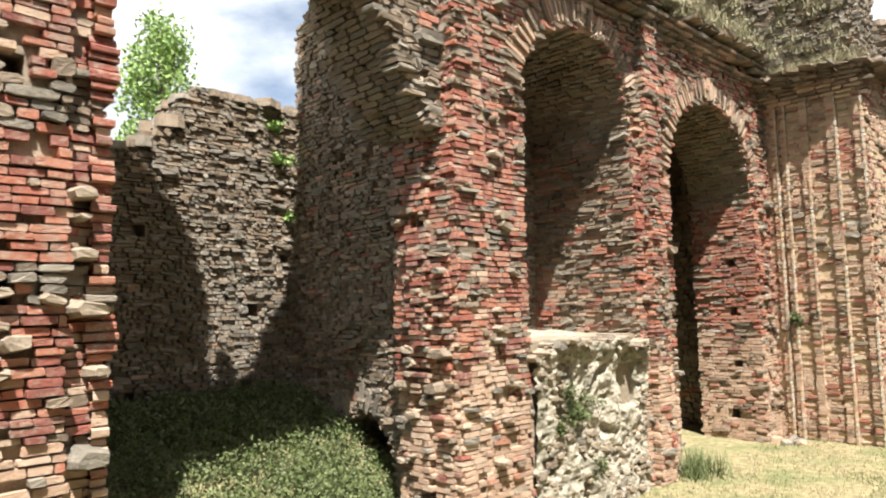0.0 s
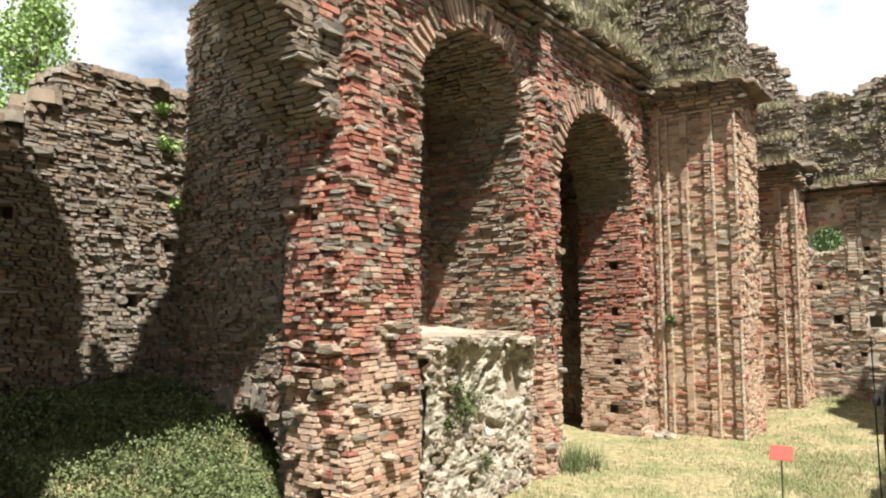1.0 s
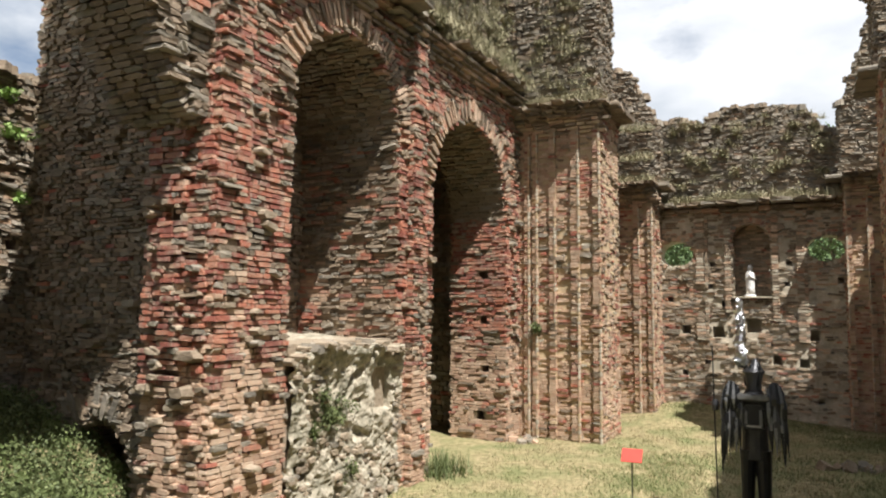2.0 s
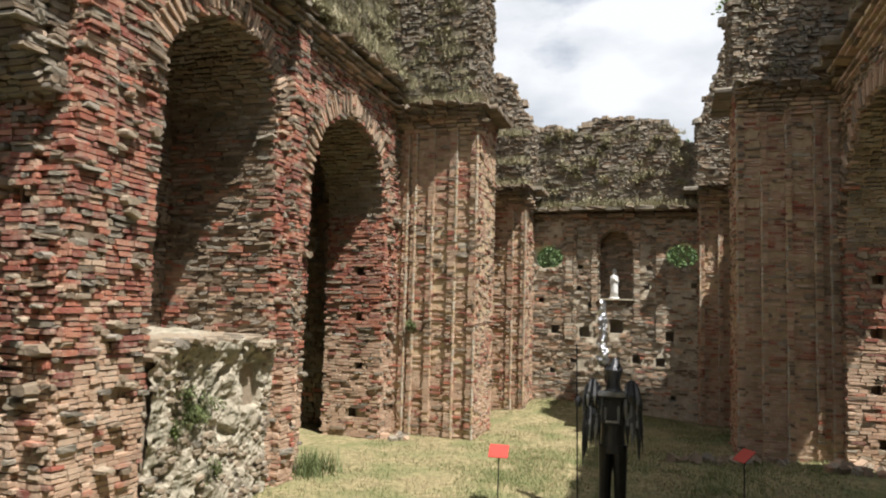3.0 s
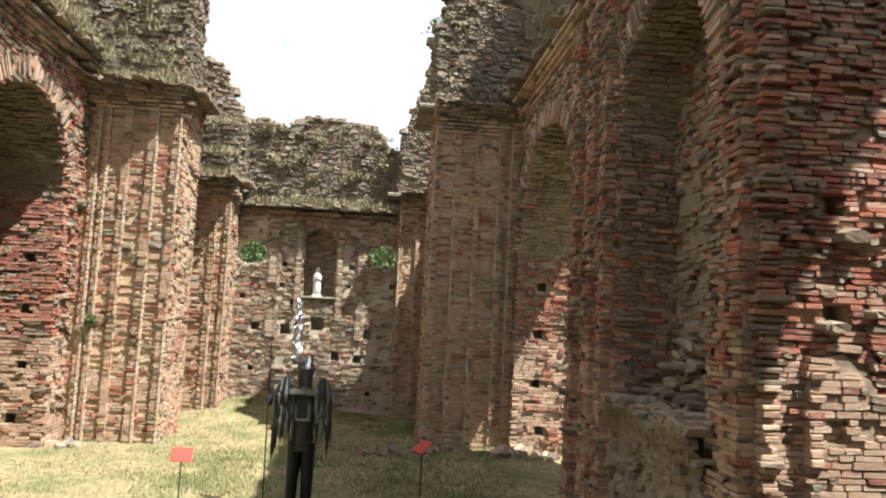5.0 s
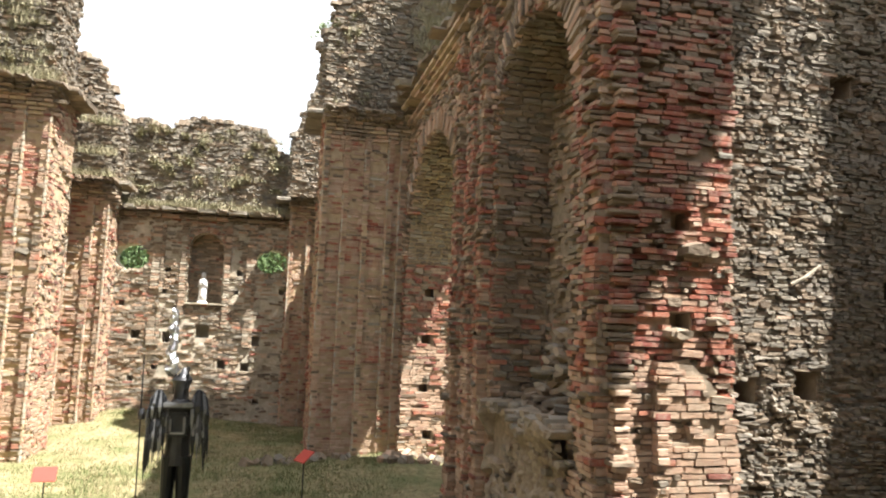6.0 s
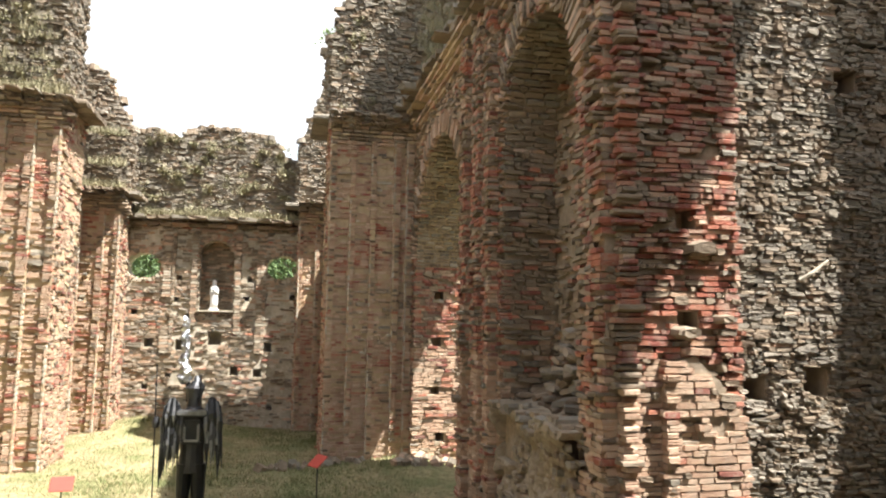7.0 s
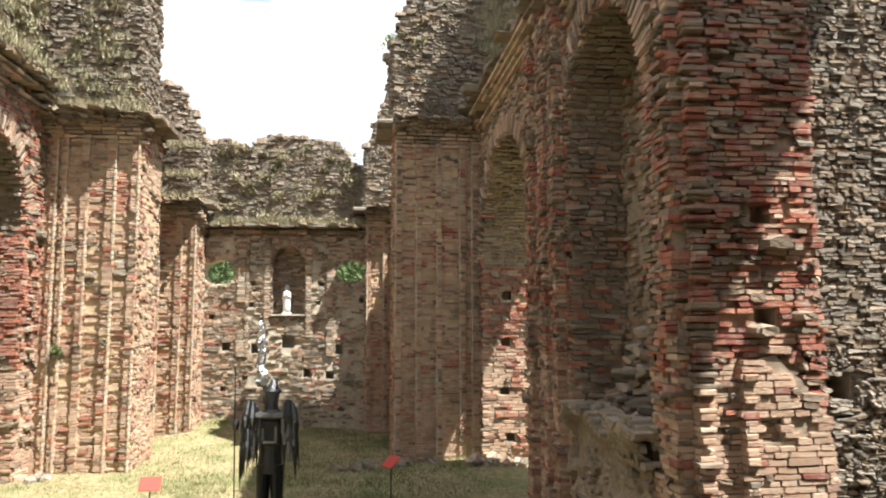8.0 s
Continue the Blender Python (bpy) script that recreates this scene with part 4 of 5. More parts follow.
# plain walls that close the place behind the viewer
plain_wall("wall_back", (0, -3.0, 0), EX, EY, [(-7.0, -1.2, const(0), const(7.0)), (-1.2, 1.2, const(3.2), const(7.0)), (1.2, 7.4, const(0), const(7.0))], 0.6, zone_rubble, "rubble entrance wall behind the viewer", row=0.16, top=False, grit=3.0)


# ---------- altar remains in the first niches ----------
def altar_remains(side, X, y0, y1, zt, label, coat, back_depth):
    """A lump of plastered rubble that fills the foot of a niche, with a broken recess."""
    body = new("altar_remains", None)
    body.location = (X, (y0 + y1) / 2, 0)
    tagged(body, label, "altar ruin")
    nu, nv = 150, 130
    bm = bmesh.new()
    grid = []
    for j in range(nv + 1):
        line = []
        for i in range(nu + 1):
            u = y0 + (y1 - y0) * i / nu
            v = -0.1 + (zt + 0.1 + 0.22 * wob(u, 0, 3, 2.0) - 0.1) * j / nv
            d = 0.05 + 0.10 * wob(u, v, 3, 1.8) + 0.05 * wob(u, v, 5, 5.0) + 0.025 * wob(u, v, 8, 12.0) + 0.014 * wob(u, v, 2, 26.0)
            if y0 + 1.6 < u < y0 + 2.12 and 1.08 < v < 1.66:
                d -= 0.3 * smooth(min(u - y0 - 1.6, y0 + 2.12 - u, v - 1.08, 1.66 - v) / 0.08)
            d -= 0.25 * max(0.0, wob(u, v, 9, 4.0) - 0.2) + 0.1 * max(0.0, wob(u, v, 4, 13.0) - 0.25)
            d += 0.06 * smooth((v - zt + 0.35) / 0.2)
            line.append(bm.verts.new((side * d, u - (y0 + y1) / 2, v)))
        grid.append(line)
    back = [bm.verts.new((-side * back_depth, v.co.y, zt + 0.02 + 0.05 * wob(v.co.y, 0, 3, 3))) for v in grid[-1]]
    for j in range(nv):
        for i in range(nu):
            bm.faces.new((grid[j][i], grid[j][i + 1], grid[j + 1][i + 1], grid[j + 1][i]))
    for i in range(nu):
        bm.faces.new((grid[-1][i], grid[-1][i + 1], back[i + 1], back[i]))
    bmesh.ops.recalc_face_normals(bm, faces=bm.faces)
    part("plaster_face", bm, coat, body)
    pile = Pile()
    for _ in range(380):
        u, v = random.uniform(y0, y1), random.uniform(0, zt)
        if wob(u, v, 6, 1.3) + (0.3 if v < 0.5 else 0.0) < 0.12:
            continue
        if y0 + 1.55 < u < y0 + 2.15 and 1.0 < v < 1.7:
            continue
        s = random.uniform(0.015, 0.05)
        pile.add((side * 0.05 + side * 0.09 * wob(u, v, 3, 1.8), u - (y0 + y1) / 2, v), EY, (side, 0, 0), Z, s * 1.4, s * 0.7, s * 0.7, random.choice((G_, M_, M_, B_)), 0.2)
    u = y0
    while u < y1:
        s = random.uniform(0.035, 0.10)
        pile.add((side * random.uniform(-0.06, 0.12), u - (y0 + y1) / 2, zt - 0.1 + 0.22 * wob(u, 0, 3, 2.0) + random.uniform(-0.03, 0.03)), EY, (side, 0, 0), Z, s, 0.12, s * 0.5, random.choice((M_, G_, M_)), 0.3)
        u += s * 1.4
    pile.under(body, "rubble")
    return body


altar_remains(1, -3.85, 6.22, 8.53, 2.02, "crumbling plastered altar block in the arched niche", ALTAR, 1.45)
altar_remains(-1, 3.93, 5.48, 7.62, 1.75, "shaded mossy altar remains in the niche", MORTAR, 0.62)


def altar_heap():
    base = new("stone_heap", None)
    base.location = (4.3, 6.5, 1.66)
    tagged(base, "dark mossy stones heaped on the altar remains", "rubble")
    for _ in range(150):
        y = random.triangular(-0.85, 0.75, -0.2)
        top = 0.75 * math.exp(-((y + 0.15) / 0.5) ** 2) + 0.1
        s = random.uniform(0.05, 0.12)
        ob = new("stone", random.choice(POOL[random.choice((B_, G_, B_))]))
        ob.parent = base
        z = random.random() * top
        ob.matrix_basis = Matrix.LocRotScale((random.uniform(-0.2, 0.22) + 0.2 * z, y, z + 0.02), Euler((random.gauss(0, 0.25), random.gauss(0, 0.25), random.gauss(1.57, 0.5))), (s, s * 0.8, s * 0.35))


altar_heap()


# ---------- fallen stones ----------
def rubble_heap(x, y, r, count, mats, label, size=0.08):
    base = new("rubble_heap", None)
    base.location = (x, y, ground_height(x, y))
    tagged(base, label, "rubble")
    for _ in range(count):
        an, d = random.uniform(0, 6.28), r * math.sqrt(random.random())
        s = size * random.uniform(0.4, 1.2)
        mat = random.choice(mats)
        px, py = d * math.cos(an), d * math.sin(an) * 0.6
        ob = new("stone", random.choice(POOL[mat]))
        ob.parent = base
        ob.matrix_basis = Matrix.LocRotScale((px, py, ground_height(x + px, y + py) - base.location.z + s * 0.3), Euler((random.gauss(1.57, 0.4), random.gauss(0, 0.3), random.uniform(0, 6))), (s, s * 0.6, s * 0.8))


rubble_heap(4.0, 12.35, 0.6, 40, (G_, O_, B_), "pale fallen stones at the foot of the brick jamb")
rubble_heap(1.6, 12.9, 0.5, 16, (G_, B_), "flat broken stones lying in the grass", 0.1)
rubble_heap(2.6, 13.2, 0.5, 22, (G_, B_), "fallen stones along the pier base")
rubble_heap(-3.6, 12.6, 0.3, 10, (G_, O_), "few fallen stones beside the pier")


# ---------- plants ----------
def blades(name, spots, mat, label, h=(0.05, 0.16), per=30, spread=0.12, width=0.006, parent=None):
    vs, fs = [], []
    for x, y, z in spots:
        for _ in range(per):
            px, py = x + random.gauss(0, spread), y + random.gauss(0, spread)
            pz = z if z is not None else ground_height(px, py)
            hh = random.uniform(*h)
            an = random.uniform(0, 6.28)
            lean = random.uniform(0.1, 0.9) * hh
            dx, dy = math.cos(an), math.sin(an)
            k = len(vs)
            vs += [(px - dy * width, py + dx * width, pz - 0.01), (px + dy * width, py - dx * width, pz - 0.01), (px + dx * lean, py + dy * lean, pz + hh)]
            fs.append((k, k + 1, k + 2))
    me = bpy.data.meshes.new(name)
    me.from_pydata(vs, [], fs)
    me.materials.append(mat)
    return tagged(new(name, me), label, "grass", kind="stuff")


def leaf_mesh(centres, radii, count, size, flat=0.6):
    vs, fs = [], []
    for (cx, cy, cz), (rx, ry, rz) in zip(centres, radii):
        for _ in range(count):
            d = rng.normal(0, 1, 3)
            d /= np.linalg.norm(d)
            q = np.array((cx, cy, cz)) + d * np.array((rx, ry, rz)) * rng.uniform(0.35, 1.05)
            a = rng.normal(0, 1, 3)
            a /= np.linalg.norm(a)
            b = np.cross(a, rng.normal(0, 1, 3))
            b /= np.linalg.norm(b) + 1e-6
            s = size * rng.uniform(0.6, 1.3)
            k = len(vs)
            vs += [tuple(q - a * s), tuple(q + b * s * flat), tuple(q + a * s), tuple(q - b * s * flat)]
            fs.append((k, k + 1, k + 2, k + 3))
    return vs, fs


def leaves(name, centres, radii, count, size, mat, parent=None, label=""):
    vs, fs = leaf_mesh(centres, radii, count, size)
    me = bpy.data.meshes.new(name)
    me.from_pydata(vs, [], fs)
    me.materials.append(mat)
    ob = new(name, me)
    ob.parent = parent
    return tagged(ob, label)


nave_spots = [(random.uniform(-3.7, 3.7), random.uniform(5.0, 17.5), None) for _ in range(2600)]
blades("grass", nave_spots, STRAW, "short dry and green grass on the church floor", (0.015, 0.055), 24, 0.18, 0.006)
green_spots = [(x, y, None) for x, y, _ in nave_spots if wob(x, y, 40, 0.6) + 0.15 * (x > 0.5) + 0.6 * wob(x, y, 7, 2.0) > 0.1]
blades("grass", green_spots, TURF, "patches of fresh green grass", (0.02, 0.07), 34, 0.16, 0.006)
blades("grass", [(-3.7 + random.gauss(0, 0.12), random.uniform(9.2, 9.9), None) for _ in range(14)], LEAF, "tall green grass beside the pier", (0.2, 0.4), 25, 0.1, 0.008)


def weeds():
    cs, rs = [], []
    for _ in range(3000):
        x, y = random.uniform(-6.9, -3.3), random.uniform(1.2, 5.5)
        h = 0.10 + 0.06 * wob(x, y, 5, 1.2)
        if y > 5.15 and not -6.2 < x < -5.0:
            continue
        cs.append((x, y, ground_height(x, y) + h))
        rs.append((0.16, 0.16, h + 0.06))
    ob = leaves("weeds", cs, rs, 34, 0.02, LEAF)
    tagged(ob, "dense green nettles covering the sloping earth", "weeds", kind="stuff")



weeds()
blades("grass", [(random.uniform(-6.5, -3.2), random.uniform(1.0, 5.2), None) for _ in range(900)], LEAF, "pale fresh grass between the nettles", (0.04, 0.12), 18, 0.15, 0.007)


def bush(x, y, z, r, mat, label, name="shrub", count=160, size=0.03):
    """A small wall plant: stems and leaves."""
    base = new(name, None)
    base.location = (x, y, z)
    tagged(base, label, "plant")
    bm = bmesh.new()
    for _ in range(150):
        an, el = random.uniform(0, 6.28), random.uniform(0.2, 1.4)
        d = Vector((math.cos(an) * math.cos(el), math.sin(an) * math.cos(el), math.sin(el))) * r * random.uniform(0.7, 1.2)
        s = Vector((-d.y, d.x, 0)).normalized() * 0.005
        vv = [bm.verts.new(s), bm.verts.new(-s), bm.verts.new(d)]
        bm.faces.new(vv)
    part("sprig", bm, mat, base)
    cs = [(random.gauss(0, r * 0.35), random.gauss(0, r * 0.35), abs(random.gauss(r * 0.35, r * 0.25))) for _ in range(6)]
    leaves("foliage", cs, [(r * 0.45,) * 3] * 6, count // 6, size, mat, base)
    return base


for k in range(48):
    y = random.uniform(5.2, 13.0)
    bush(-4.0 + random.uniform(-0.1, 0.25), y, 6.66, random.uniform(0.18, 0.42), BUSH, "dry shrub growing on the ledge")
for k in range(10):
    bush(random.uniform(-3.7, -2.2), 13.1 + random.uniform(-0.1, 0.2), 6.3, random.uniform(0.14, 0.3), BUSH, "dry shrub growing on the pier ledge")
for k in range(16):
    bush(random.uniform(-2.0, 1.9), 17.65 + random.uniform(-0.1, 0.15), 4.9, random.uniform(0.16, 0.34), BUSH, "dry tuft growing on the apse ledge")
for x, z, r in ((1.45, 6.0, 0.3), (-1.0, 5.9, 0.2), (0.5, 5.6, 0.25), (-0.3, 6.5, 0.2), (0.8, 6.3, 0.2), (-1.5, 5.3, 0.22)):
    bush(x, 17.85, z, r, BUSH, "yellowish tuft rooted in the apse wall")
for k in range(12):
    bush(random.uniform(-3.2, -2.0) if k % 2 == 0 else random.uniform(-3.6, -2.7), 16.9 + random.uniform(-0.1, 0.5), (5.3, 8.05)[k % 2], random.uniform(0.14, 0.28), BUSH, "dry shrub on the broken pier")
for k in range(10):
    bush(4.0 - random.uniform(-0.1, 0.25), random.uniform(5, 13), 6.66, random.uniform(0.14, 0.28), BUSH, "dry shrub on the shaded ledge")
for y, z, r in ((4.95, 4.3, 0.2), (4.9, 4.75, 0.14), (5.15, 3.6, 0.13)):
    bush(-6.95, y, z, r, PALELEAF, "green weed rooted in the stone wall")
bush(-3.5, 13.05, 2.0, 0.2, LEAF, "green weed rooted in the brick pier")
for k in range(7):
    bush(-3.85 + random.uniform(0, 0.08), random.uniform(6.3, 8.2), random.uniform(0.3, 1.4), random.uniform(0.12, 0.24), LEAF, "weed growing from the altar block", count=260, size=0.016)
for k in range(70):
    bush(-4.15, random.uniform(5.5, 13.3), random.uniform(6.8, 8.8), random.uniform(0.15, 0.36), BUSH, "dry shrub rooted in the rubble wall")
for k in range(14):
    bush(random.uniform(-1.9, 1.6), 17.86, random.uniform(5.0, 6.8), random.uniform(0.12, 0.28), BUSH, "small dry tuft in the apse wall")
for k in range(10):
    bush(random.uniform(-3.6, -2.45), 13.3, random.uniform(6.5, 9.0), random.uniform(0.1, 0.24), BUSH, "dry shrub on the broken pier head")
for k in range(16):
    bush(2.4 + random.uniform(0, 0.6), 13.7, random.uniform(6.6, 8.4), random.uniform(0.1, 0.24), BUSH, "dry shrub on the shaded pier head")
for y in (5.6, 6.4, 7.3, 8.8, 10.1, 11.4, 12.3):
    bush(-3.72, y + random.uniform(-0.2, 0.2), 6.68, random.uniform(0.25, 0.4), BUSH, "straw-coloured grass hanging over the ledge", count=300, size=0.02)
bush(2.25, 13.9, 8.1, 0.3, PALELEAF, "shrub on the broken pier head")


def tree(x, y, z, h, r, mat, label, clumps=26, count=90, size=0.07):
    base = new("tree", None)
    base.location = (x, y, z)
    tagged(base, label, "tree")
    bm = bmesh.new()

    def limb(a, b, ra, rb):
        d = (b - a).normalized()
        p = d.orthogonal().normalized()
        q = d.cross(p)
        rings = []
        for c, rr in ((a, ra), ((a + b) / 2 + p * ra * random.uniform(-1, 1), (ra + rb) / 2), (b, rb)):
            rings.append([bm.verts.new(c + (p * math.cos(t) + q * math.sin(t)) * rr) for t in (0, 1.05, 2.09, 3.14, 4.19, 5.24)])
        for s, t in zip(rings, rings[1:]):
            for i in range(6):
                bm.faces.new((s[i], s[(i + 1) % 6], t[(i + 1) % 6], t[i]))

    limb(Vector((0, 0, -0.1)), Vector((0.1, 0, h * 0.95)), 0.05 + h * 0.015, 0.02)
    cs, rs = [], []
    for k in range(clumps):
        f = 0.35 + 0.65 * k / clumps
        an = random.uniform(0, 6.28)
        reach = r * random.uniform(0.3, 1.0) * (1.25 - f)
        tip = Vector((math.cos(an) * reach, math.sin(an) * reach, h * f + random.uniform(0, 0.3)))
        limb(Vector((0.1 * f, 0, h * f * 0.85)), tip, 0.035, 0.01)
        cs.append(tuple(tip))
        rs.append((r * 0.26, r * 0.26, r * 0.34))
    part("trunk", bm, BARK, base)
    leaves("crown", cs, rs, count, size, mat, base)
    return base


tree(-11.6, 5.4, ground_height(-11.6, 5.4), 6.4, 1.25, PALELEAF, "light green leafy tree beyond the wall", 48, 260, 0.042)
tree(-4.2, 33.0, 0.5, 8.0, 4.2, WOODS, "dense green tree behind the apse wall", 70, 420, 0.07)
tree(1.9, 33.0, 0.5, 8.0, 4.2, WOODS, "dense green tree behind the apse wall", 70, 420, 0.07)


def hillside():
    xs, ys = np.arange(-45, 46, 3.0), np.arange(30, 91, 3.0)
    vs = [(float(x), float(y), 13 * smooth((y - 28) / 35) - 0.3 + (1.2 * wob(x, y, 3, 0.25) if 30 < y < 90 and abs(x) < 45 else 0.0)) for y in ys for x in xs]
    n = len(xs)
    fs = [(j * n + i, j * n + i + 1, (j + 1) * n + i + 1, (j + 1) * n + i) for j in range(len(ys) - 1) for i in range(n - 1)]
    me = bpy.data.meshes.new("backdrop_hill")
    me.from_pydata(vs, [], fs)
    me.materials.append(WOODS)
    tagged(new("backdrop_hill", me), "green wooded hillside behind the ruin", "hillside", kind="structure")


hillside()
# dry growth on ledges and broken walls
blades("dry_growth", [(-3.78 + random.gauss(0, 0.14), random.uniform(5.1, 13.1), 6.68) for _ in range(260)], BUSH, "pale dry grass along the wall ledge", (0.08, 0.3), 60, 0.09, 0.006)
blades("dry_growth", [(-4.12 + random.gauss(0, 0.05), random.uniform(5.3, 13.2), 6.7 + 2.0 * random.random() ** 1.6) for _ in range(170)], BUSH, "pale dry grass rooted in the upper wall", (0.06, 0.26), 60, 0.09, 0.006)
blades("dry_growth", [(random.uniform(-3.8, -2.2), 13.0 + random.gauss(0, 0.12), 6.27) for _ in range(60)], BUSH, "pale dry grass on the pier ledge", (0.08, 0.28), 60, 0.08, 0.006)
blades("dry_growth", [(random.uniform(-3.7, -2.4), 13.27, random.uniform(6.5, 9.2)) for _ in range(50)], BUSH, "pale dry grass on the broken pier head", (0.06, 0.25), 50, 0.08, 0.006)
blades("dry_growth", [(random.uniform(-2.0, 1.8), 17.6 + random.gauss(0, 0.1), 4.9) for _ in range(120)], BUSH, "pale dry grass along the apse ledge", (0.06, 0.25), 60, 0.08, 0.006)
blades("dry_growth", [(random.uniform(-1.9, 1.5), 17.88, random.uniform(5.0, 6.9)) for _ in range(45)], BUSH, "pale dry grass rooted in the apse wall", (0.05, 0.2), 50, 0.08, 0.006)
blades("dry_growth", [(random.uniform(-3.2, -2.0), 16.7 + random.gauss(0, 0.1), random.choice((5.3, 5.4, 5.9, 6.6))) for _ in range(60)], BUSH, "pale dry grass on the broken pier", (0.06, 0.25), 50, 0.08, 0.006)
blades("dry_growth", [(4.1 + random.gauss(0, 0.1), random.uniform(5.0, 13.3), 6.7 + 1.6 * random.random() ** 2) for _ in range(150)], BUSH, "pale dry grass on the shaded wall", (0.06, 0.28), 60, 0.09, 0.006)


# ---------- statue, sculpture, signs ----------
def ring_body(bm, rings, seg=20, fold=0.0):
    """Skins a stack of (x, y, z, rx, ry) ellipses."""
    loops = []
    for x, y, z, rx, ry in rings:
        loops.append([bm.verts.new((x + rx * math.cos(t) * (1 + fold * math.sin(7 * t)), y + ry * math.sin(t) * (1 + fold * math.sin(7 * t)), z)) for t in [2 * math.pi * i / seg for i in range(seg)]])
    for a, b in zip(loops, loops[1:]):
        for i in range(seg):
            bm.faces.new((a[i], a[(i + 1) % seg], b[(i + 1) % seg], b[i]))
    bm.faces.new(loops[0][::-1])
    bm.faces.new(loops[-1])


def madonna():
    bm = bmesh.new()
    ring_body(bm, [(0, 0, 0, 0.12, 0.11), (0, 0, 0.05, 0.12, 0.11), (0, 0, 0.055, 0.10, 0.09)], 16)
    ring_body(bm, [(0, 0, 0.05, 0.095, 0.085), (0, 0, 0.2, 0.088, 0.078), (0, 0, 0.36, 0.092, 0.078), (0, 0, 0.47, 0.105, 0.08), (0, 0, 0.55, 0.1, 0.075), (0, 0, 0.60, 0.055, 0.055), (0, 0, 0.62, 0.045, 0.05), (0, 0, 0.66, 0.055, 0.06), (0, 0, 0.70, 0.05, 0.055), (0, 0, 0.735, 0.02, 0.025)], 22, 0.05)
    ring_body(bm, [(0, -0.08, 0.42, 0.02, 0.015), (0, -0.105, 0.5, 0.025, 0.02), (0, -0.10, 0.55, 0.008, 0.008)], 10)
    for s in (-1, 1):
        ring_body(bm, [(s * 0.095, -0.01, 0.40, 0.03, 0.04), (s * 0.06, -0.06, 0.44, 0.03, 0.035), (s * 0.015, -0.09, 0.47, 0.02, 0.02)], 10)
    for f in bm.faces:
        f.smooth = True
    ob = part("statue", bm, MARBLE, None)
    ob.location = (-0.06, 17.78, 2.745)
    tagged(ob, "small white standing statue on the niche shelf", "statue")


madonna()


def winged_sculpture():
    """A dark standing figure with folded wings, seen from behind, with a bright blade above it."""
    bm = bmesh.new()
    glint_plates = []
    for s in (-1, 1):
        ring_body(bm, [(s * 0.09, 0.02, -0.05, 0.075, 0.10), (s * 0.09, 0, 0.1, 0.065, 0.07), (s * 0.085, 0, 0.45, 0.075, 0.08), (s * 0.075, 0, 0.85, 0.095, 0.1)], 12)
    ring_body(bm, [(0, 0, 0.75, 0.15, 0.11), (0, 0, 1.0, 0.135, 0.1), (0, 0, 1.25, 0.15, 0.10), (0, 0, 1.43, 0.15, 0.10), (0, 0, 1.5, 0.085, 0.08), (0, 0, 1.6, 0.082, 0.09), (0, 0, 1.68, 0.10, 0.105), (0, 0, 1.72, 0.12, 0.115), (0.01, 0, 1.75, 0.09, 0.10), (0.02, 0, 1.80, 0.05, 0.06), (0.02, 0, 1.86, 0.02, 0.02)], 16)
    # crest
    for k in range(9):
        x, yy = random.uniform(-0.1, 0.1), random.uniform(-0.09, 0.09)
        ring_body(bm, [(x, yy, 1.55 + random.uniform(0, 0.2), 0.022, 0.022), (x * 1.3, yy * 1.3, 1.80 + 0.1 * random.random(), 0.006, 0.006)], 6)
    # shoulder bar and back plate
    for pos, size in (((0, -0.15, 1.44), (0.34, 0.09, 0.075)), ((-0.10, -0.14, 1.22), (0.035, 0.05, 0.22)), ((0.10, -0.14, 1.22), (0.035, 0.05, 0.22)), ((0, -0.14, 1.10), (0.22, 0.05, 0.035)), ((0, -0.12, 1.24), (0.2, 0.03, 0.26))):
        made = bmesh.ops.create_cube(bm, size=1, matrix=Matrix.LocRotScale(pos, None, size))
        bmesh.ops.bevel(bm, geom=list({e for v in made["verts"] for e in v.link_edges}), offset=0.012, segments=2, affect="EDGES")
    # wings: overlapping long feathers
    pale = []
    for s in (-1, 1):
        for layer in (0, 1):
            for k in range(30):
                f = k / 29
                x0 = s * (0.13 + 0.18 * f + 0.012 * layer) + random.uniform(-0.01, 0.01)
                z0 = 1.40 + 0.22 * math.sin(math.pi * min(1.0, 0.12 + 0.75 * f)) - 0.16 * layer
                ln = (0.34 if layer == 0 else 0.44 + 0.22 * f) * random.uniform(0.7, 1.25)
                w = random.uniform(0.009, 0.02)
                y0 = -0.11 - 0.05 * math.sin(3 * f) + 0.025 * layer + random.uniform(-0.02, 0.02)
                out = s * (0.01 + 0.015 * f) + random.uniform(-0.015, 0.015)
                a = [bm.verts.new(p) for p in ((x0 - w * 0.5, y0, z0), (x0 + w * 0.5, y0, z0), (x0 + w * 1.2 + out * 0.6, y0 - 0.035, z0 - ln * 0.6), (x0 + out, y0 - 0.01, z0 - ln), (x0 - w * 1.2 + out * 0.6, y0 - 0.035, z0 - ln * 0.6))]
                b = [bm.verts.new((v.co.x, v.co.y + 0.016, v.co.z)) for v in a]
                made = [bm.faces.new(a), bm.faces.new(b[::-1])] + [bm.faces.new((a[i], b[i], b[(i + 1) % 5], a[(i + 1) % 5])) for i in range(5)]
                if random.random() < 0.22:
                    pale += made
    bmesh.ops.recalc_face_normals(bm, faces=bm.faces)
    # thin staff
    ring_body(bm, [(-0.40, -0.05, -0.05, 0.008, 0.008), (-0.43, -0.05, 2.0, 0.008, 0.008)], 8)
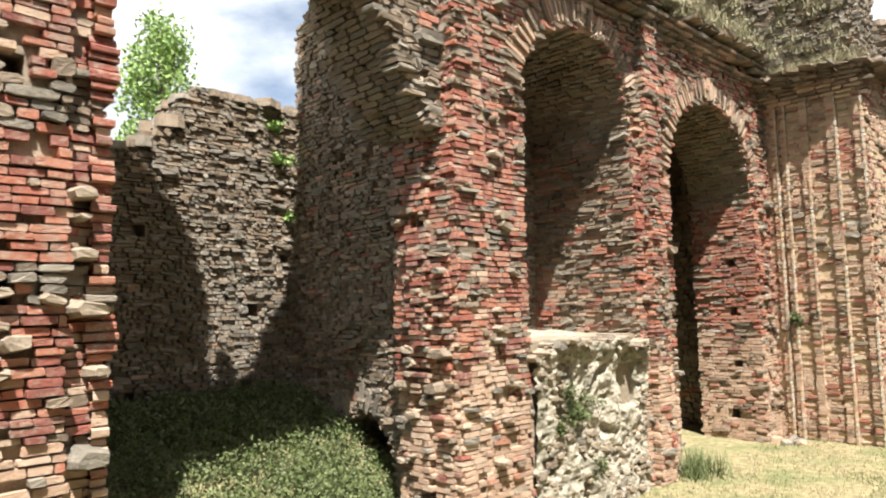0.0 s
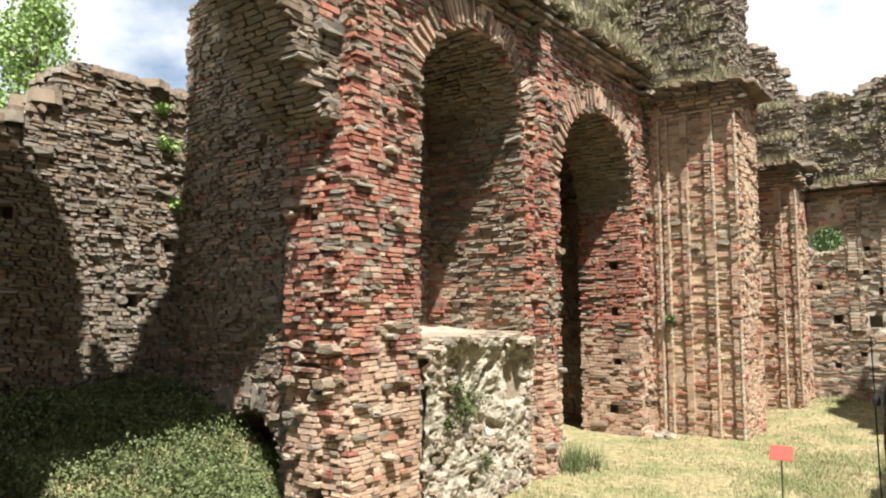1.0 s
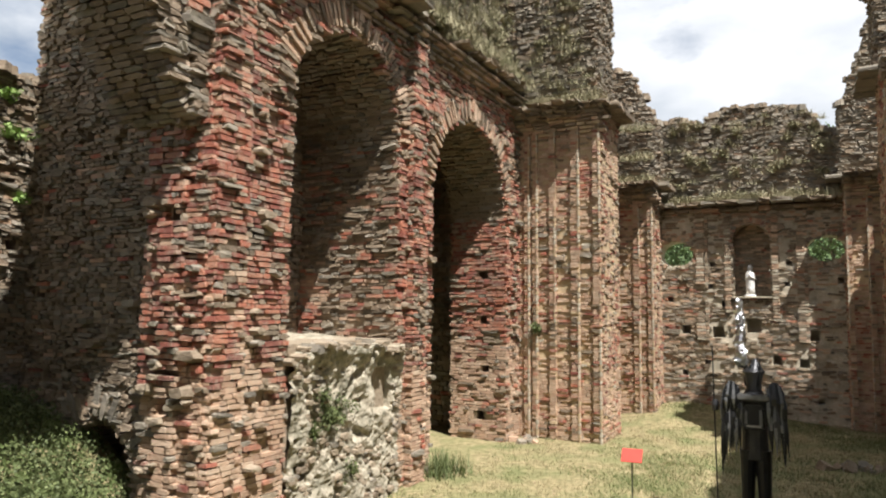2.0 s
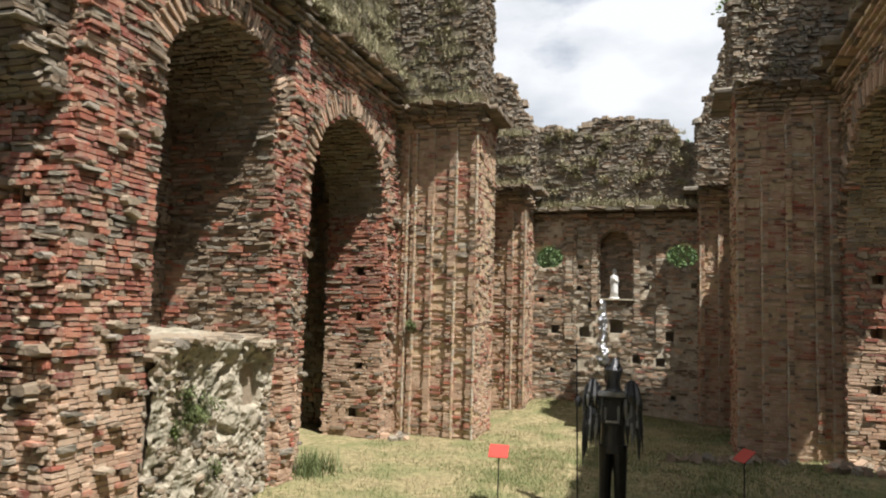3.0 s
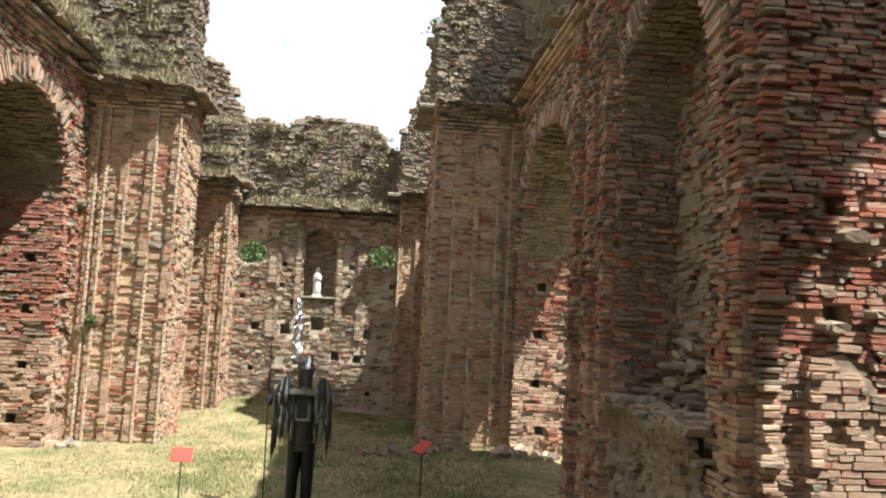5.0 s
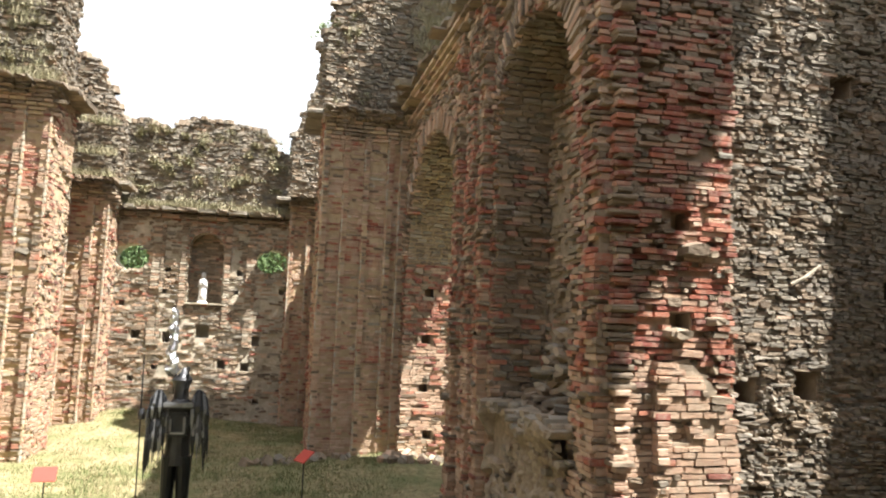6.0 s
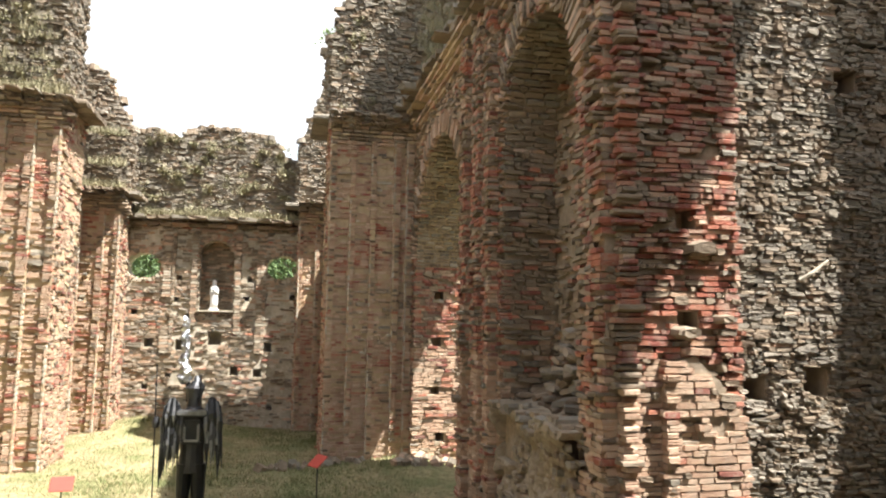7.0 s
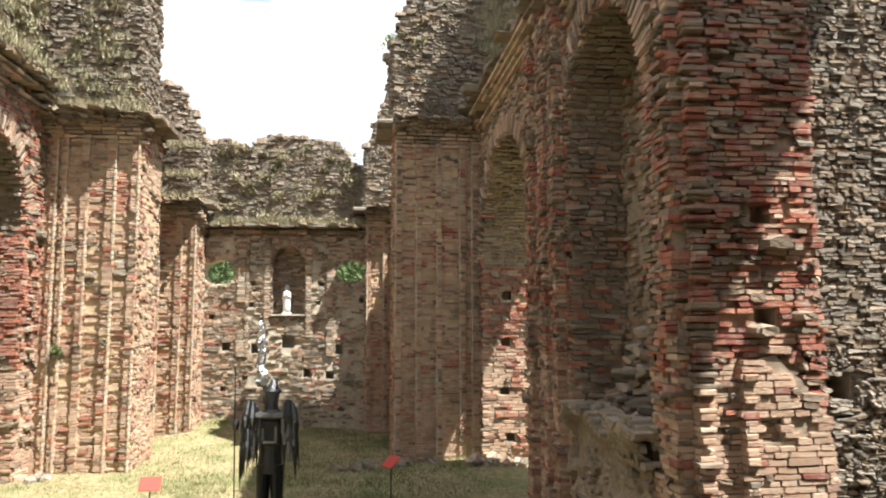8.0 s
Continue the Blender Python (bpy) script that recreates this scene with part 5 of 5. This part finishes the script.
    ring_body(bm, [(-0.41, -0.05, 1.27, 0.035, 0.035), (-0.41, -0.05, 1.33, 0.045, 0.045), (-0.41, -0.05, 1.39, 0.03, 0.03)], 10)
    # pale plates over bar and U: sky reflection put into their colour
    for pos, size in (((0, -0.2, 1.45), (0.33, 0.05, 0.06)), ((-0.075, -0.17, 1.22), (0.025, 0.03, 0.16)), ((0.075, -0.17, 1.22), (0.03, 0.03, 0.2)), ((0, -0.17, 1.13), (0.17, 0.03, 0.03))):
        glint_plates.append((pos, size))
    dark = len(bm.faces)
    bm.faces.ensure_lookup_table()
    for pos, size in glint_plates:
        made = bmesh.ops.create_cube(bm, size=1, matrix=Matrix.LocRotScale(pos, None, size))
        bmesh.ops.bevel(bm, geom=list({e for v in made["verts"] for e in v.link_edges}), offset=0.012, segments=2, affect="EDGES")
    plates = len(bm.faces)
    # bright ragged blade held above the head
    for k in range(30):
        f = k / 29
        c = Vector((-0.13 + random.uniform(-0.035, 0.035) * (1.2 - f), random.uniform(-0.03, 0.03), 1.82 + 0.68 * f))
        r = random.uniform(0.045, 0.085) * (1.2 - 0.5 * f)
        m = Matrix.LocRotScale(c, Euler((random.uniform(-0.6, 0.6), random.uniform(-0.7, 0.7), random.uniform(0, 3))), (r, r * 0.5, 0.07))
        bmesh.ops.create_icosphere(bm, subdivisions=1, radius=1, matrix=m)
    bm.faces.ensure_lookup_table()
    for i, f in enumerate(bm.faces):
        f.material_index = 0 if i < dark else (2 if i < plates else 1)
    for f in pale:
        f.material_index = 2
    ob = part("sculpture", bm, [IRON, SILVER, STEEL], None)
    ob.location = (0.575, 8.95, ground_height(0.575, 8.95) + 0.04)
    tagged(ob, "black metal winged figure with bright blade standing on grass", "sculpture")


winged_sculpture()


def sign(x, y, turn, tilt, z):
    base = new("sign", None)
    base.location = (x, y, ground_height(x, y))
    base.rotation_euler = (0, 0, radians(turn))
    tagged(base, "small blank red panel tilted on a thin iron pole", "sign", "red panels on poles")
    bm = bmesh.new()
    ring_body(bm, [(0, 0, -0.05, 0.008, 0.008), (0, 0, z - 0.01, 0.008, 0.008)], 8)
    part("pole", bm, IRON, base)
    bm = bmesh.new()
    bmesh.ops.create_cube(bm, size=1, matrix=Matrix.LocRotScale((0, 0, z), Euler((radians(tilt), 0, 0)), (0.245, 0.2, 0.012)))
    bmesh.ops.bevel(bm, geom=bm.edges[:], offset=0.004, segments=1, affect="EDGES")
    part("panel", bm, SIGNRED, base)


sign(-0.8, 8.93, 6, 42, 0.66)
sign(2.05, 9.33, -62, 40, 0.80)


def twig(x, y, z):
    bm = bmesh.new()
    pts = [Vector((-0.13, -0.02, -0.07)), Vector((-0.03, -0.05, -0.01)), Vector((0.06, -0.045, 0.05)), Vector((0.14, -0.03, 0.10))]
    loops = []
    for k, p in enumerate(pts):
        r = 0.014 - 0.002 * k
        loops.append([bm.verts.new(p + Vector((-0.6 * r * math.cos(t), r * math.sin(t), r * math.cos(t)))) for t in (0, 1.05, 2.09, 3.14, 4.19, 5.24)])
    for a, b in zip(loops, loops[1:]):
        for i in range(6):
            bm.faces.new((a[i], a[(i + 1) % 6], b[(i + 1) % 6], b[i]))
    bm.faces.new(loops[0][::-1])
    bm.faces.new(loops[-1])
    ob = part("twig", bm, PLASTER, None)
    ob.location = (x, y, z)
    tagged(ob, "pale dry twig caught on the rough stone wall", "twig")


twig(5.72, 4.93, 2.98)
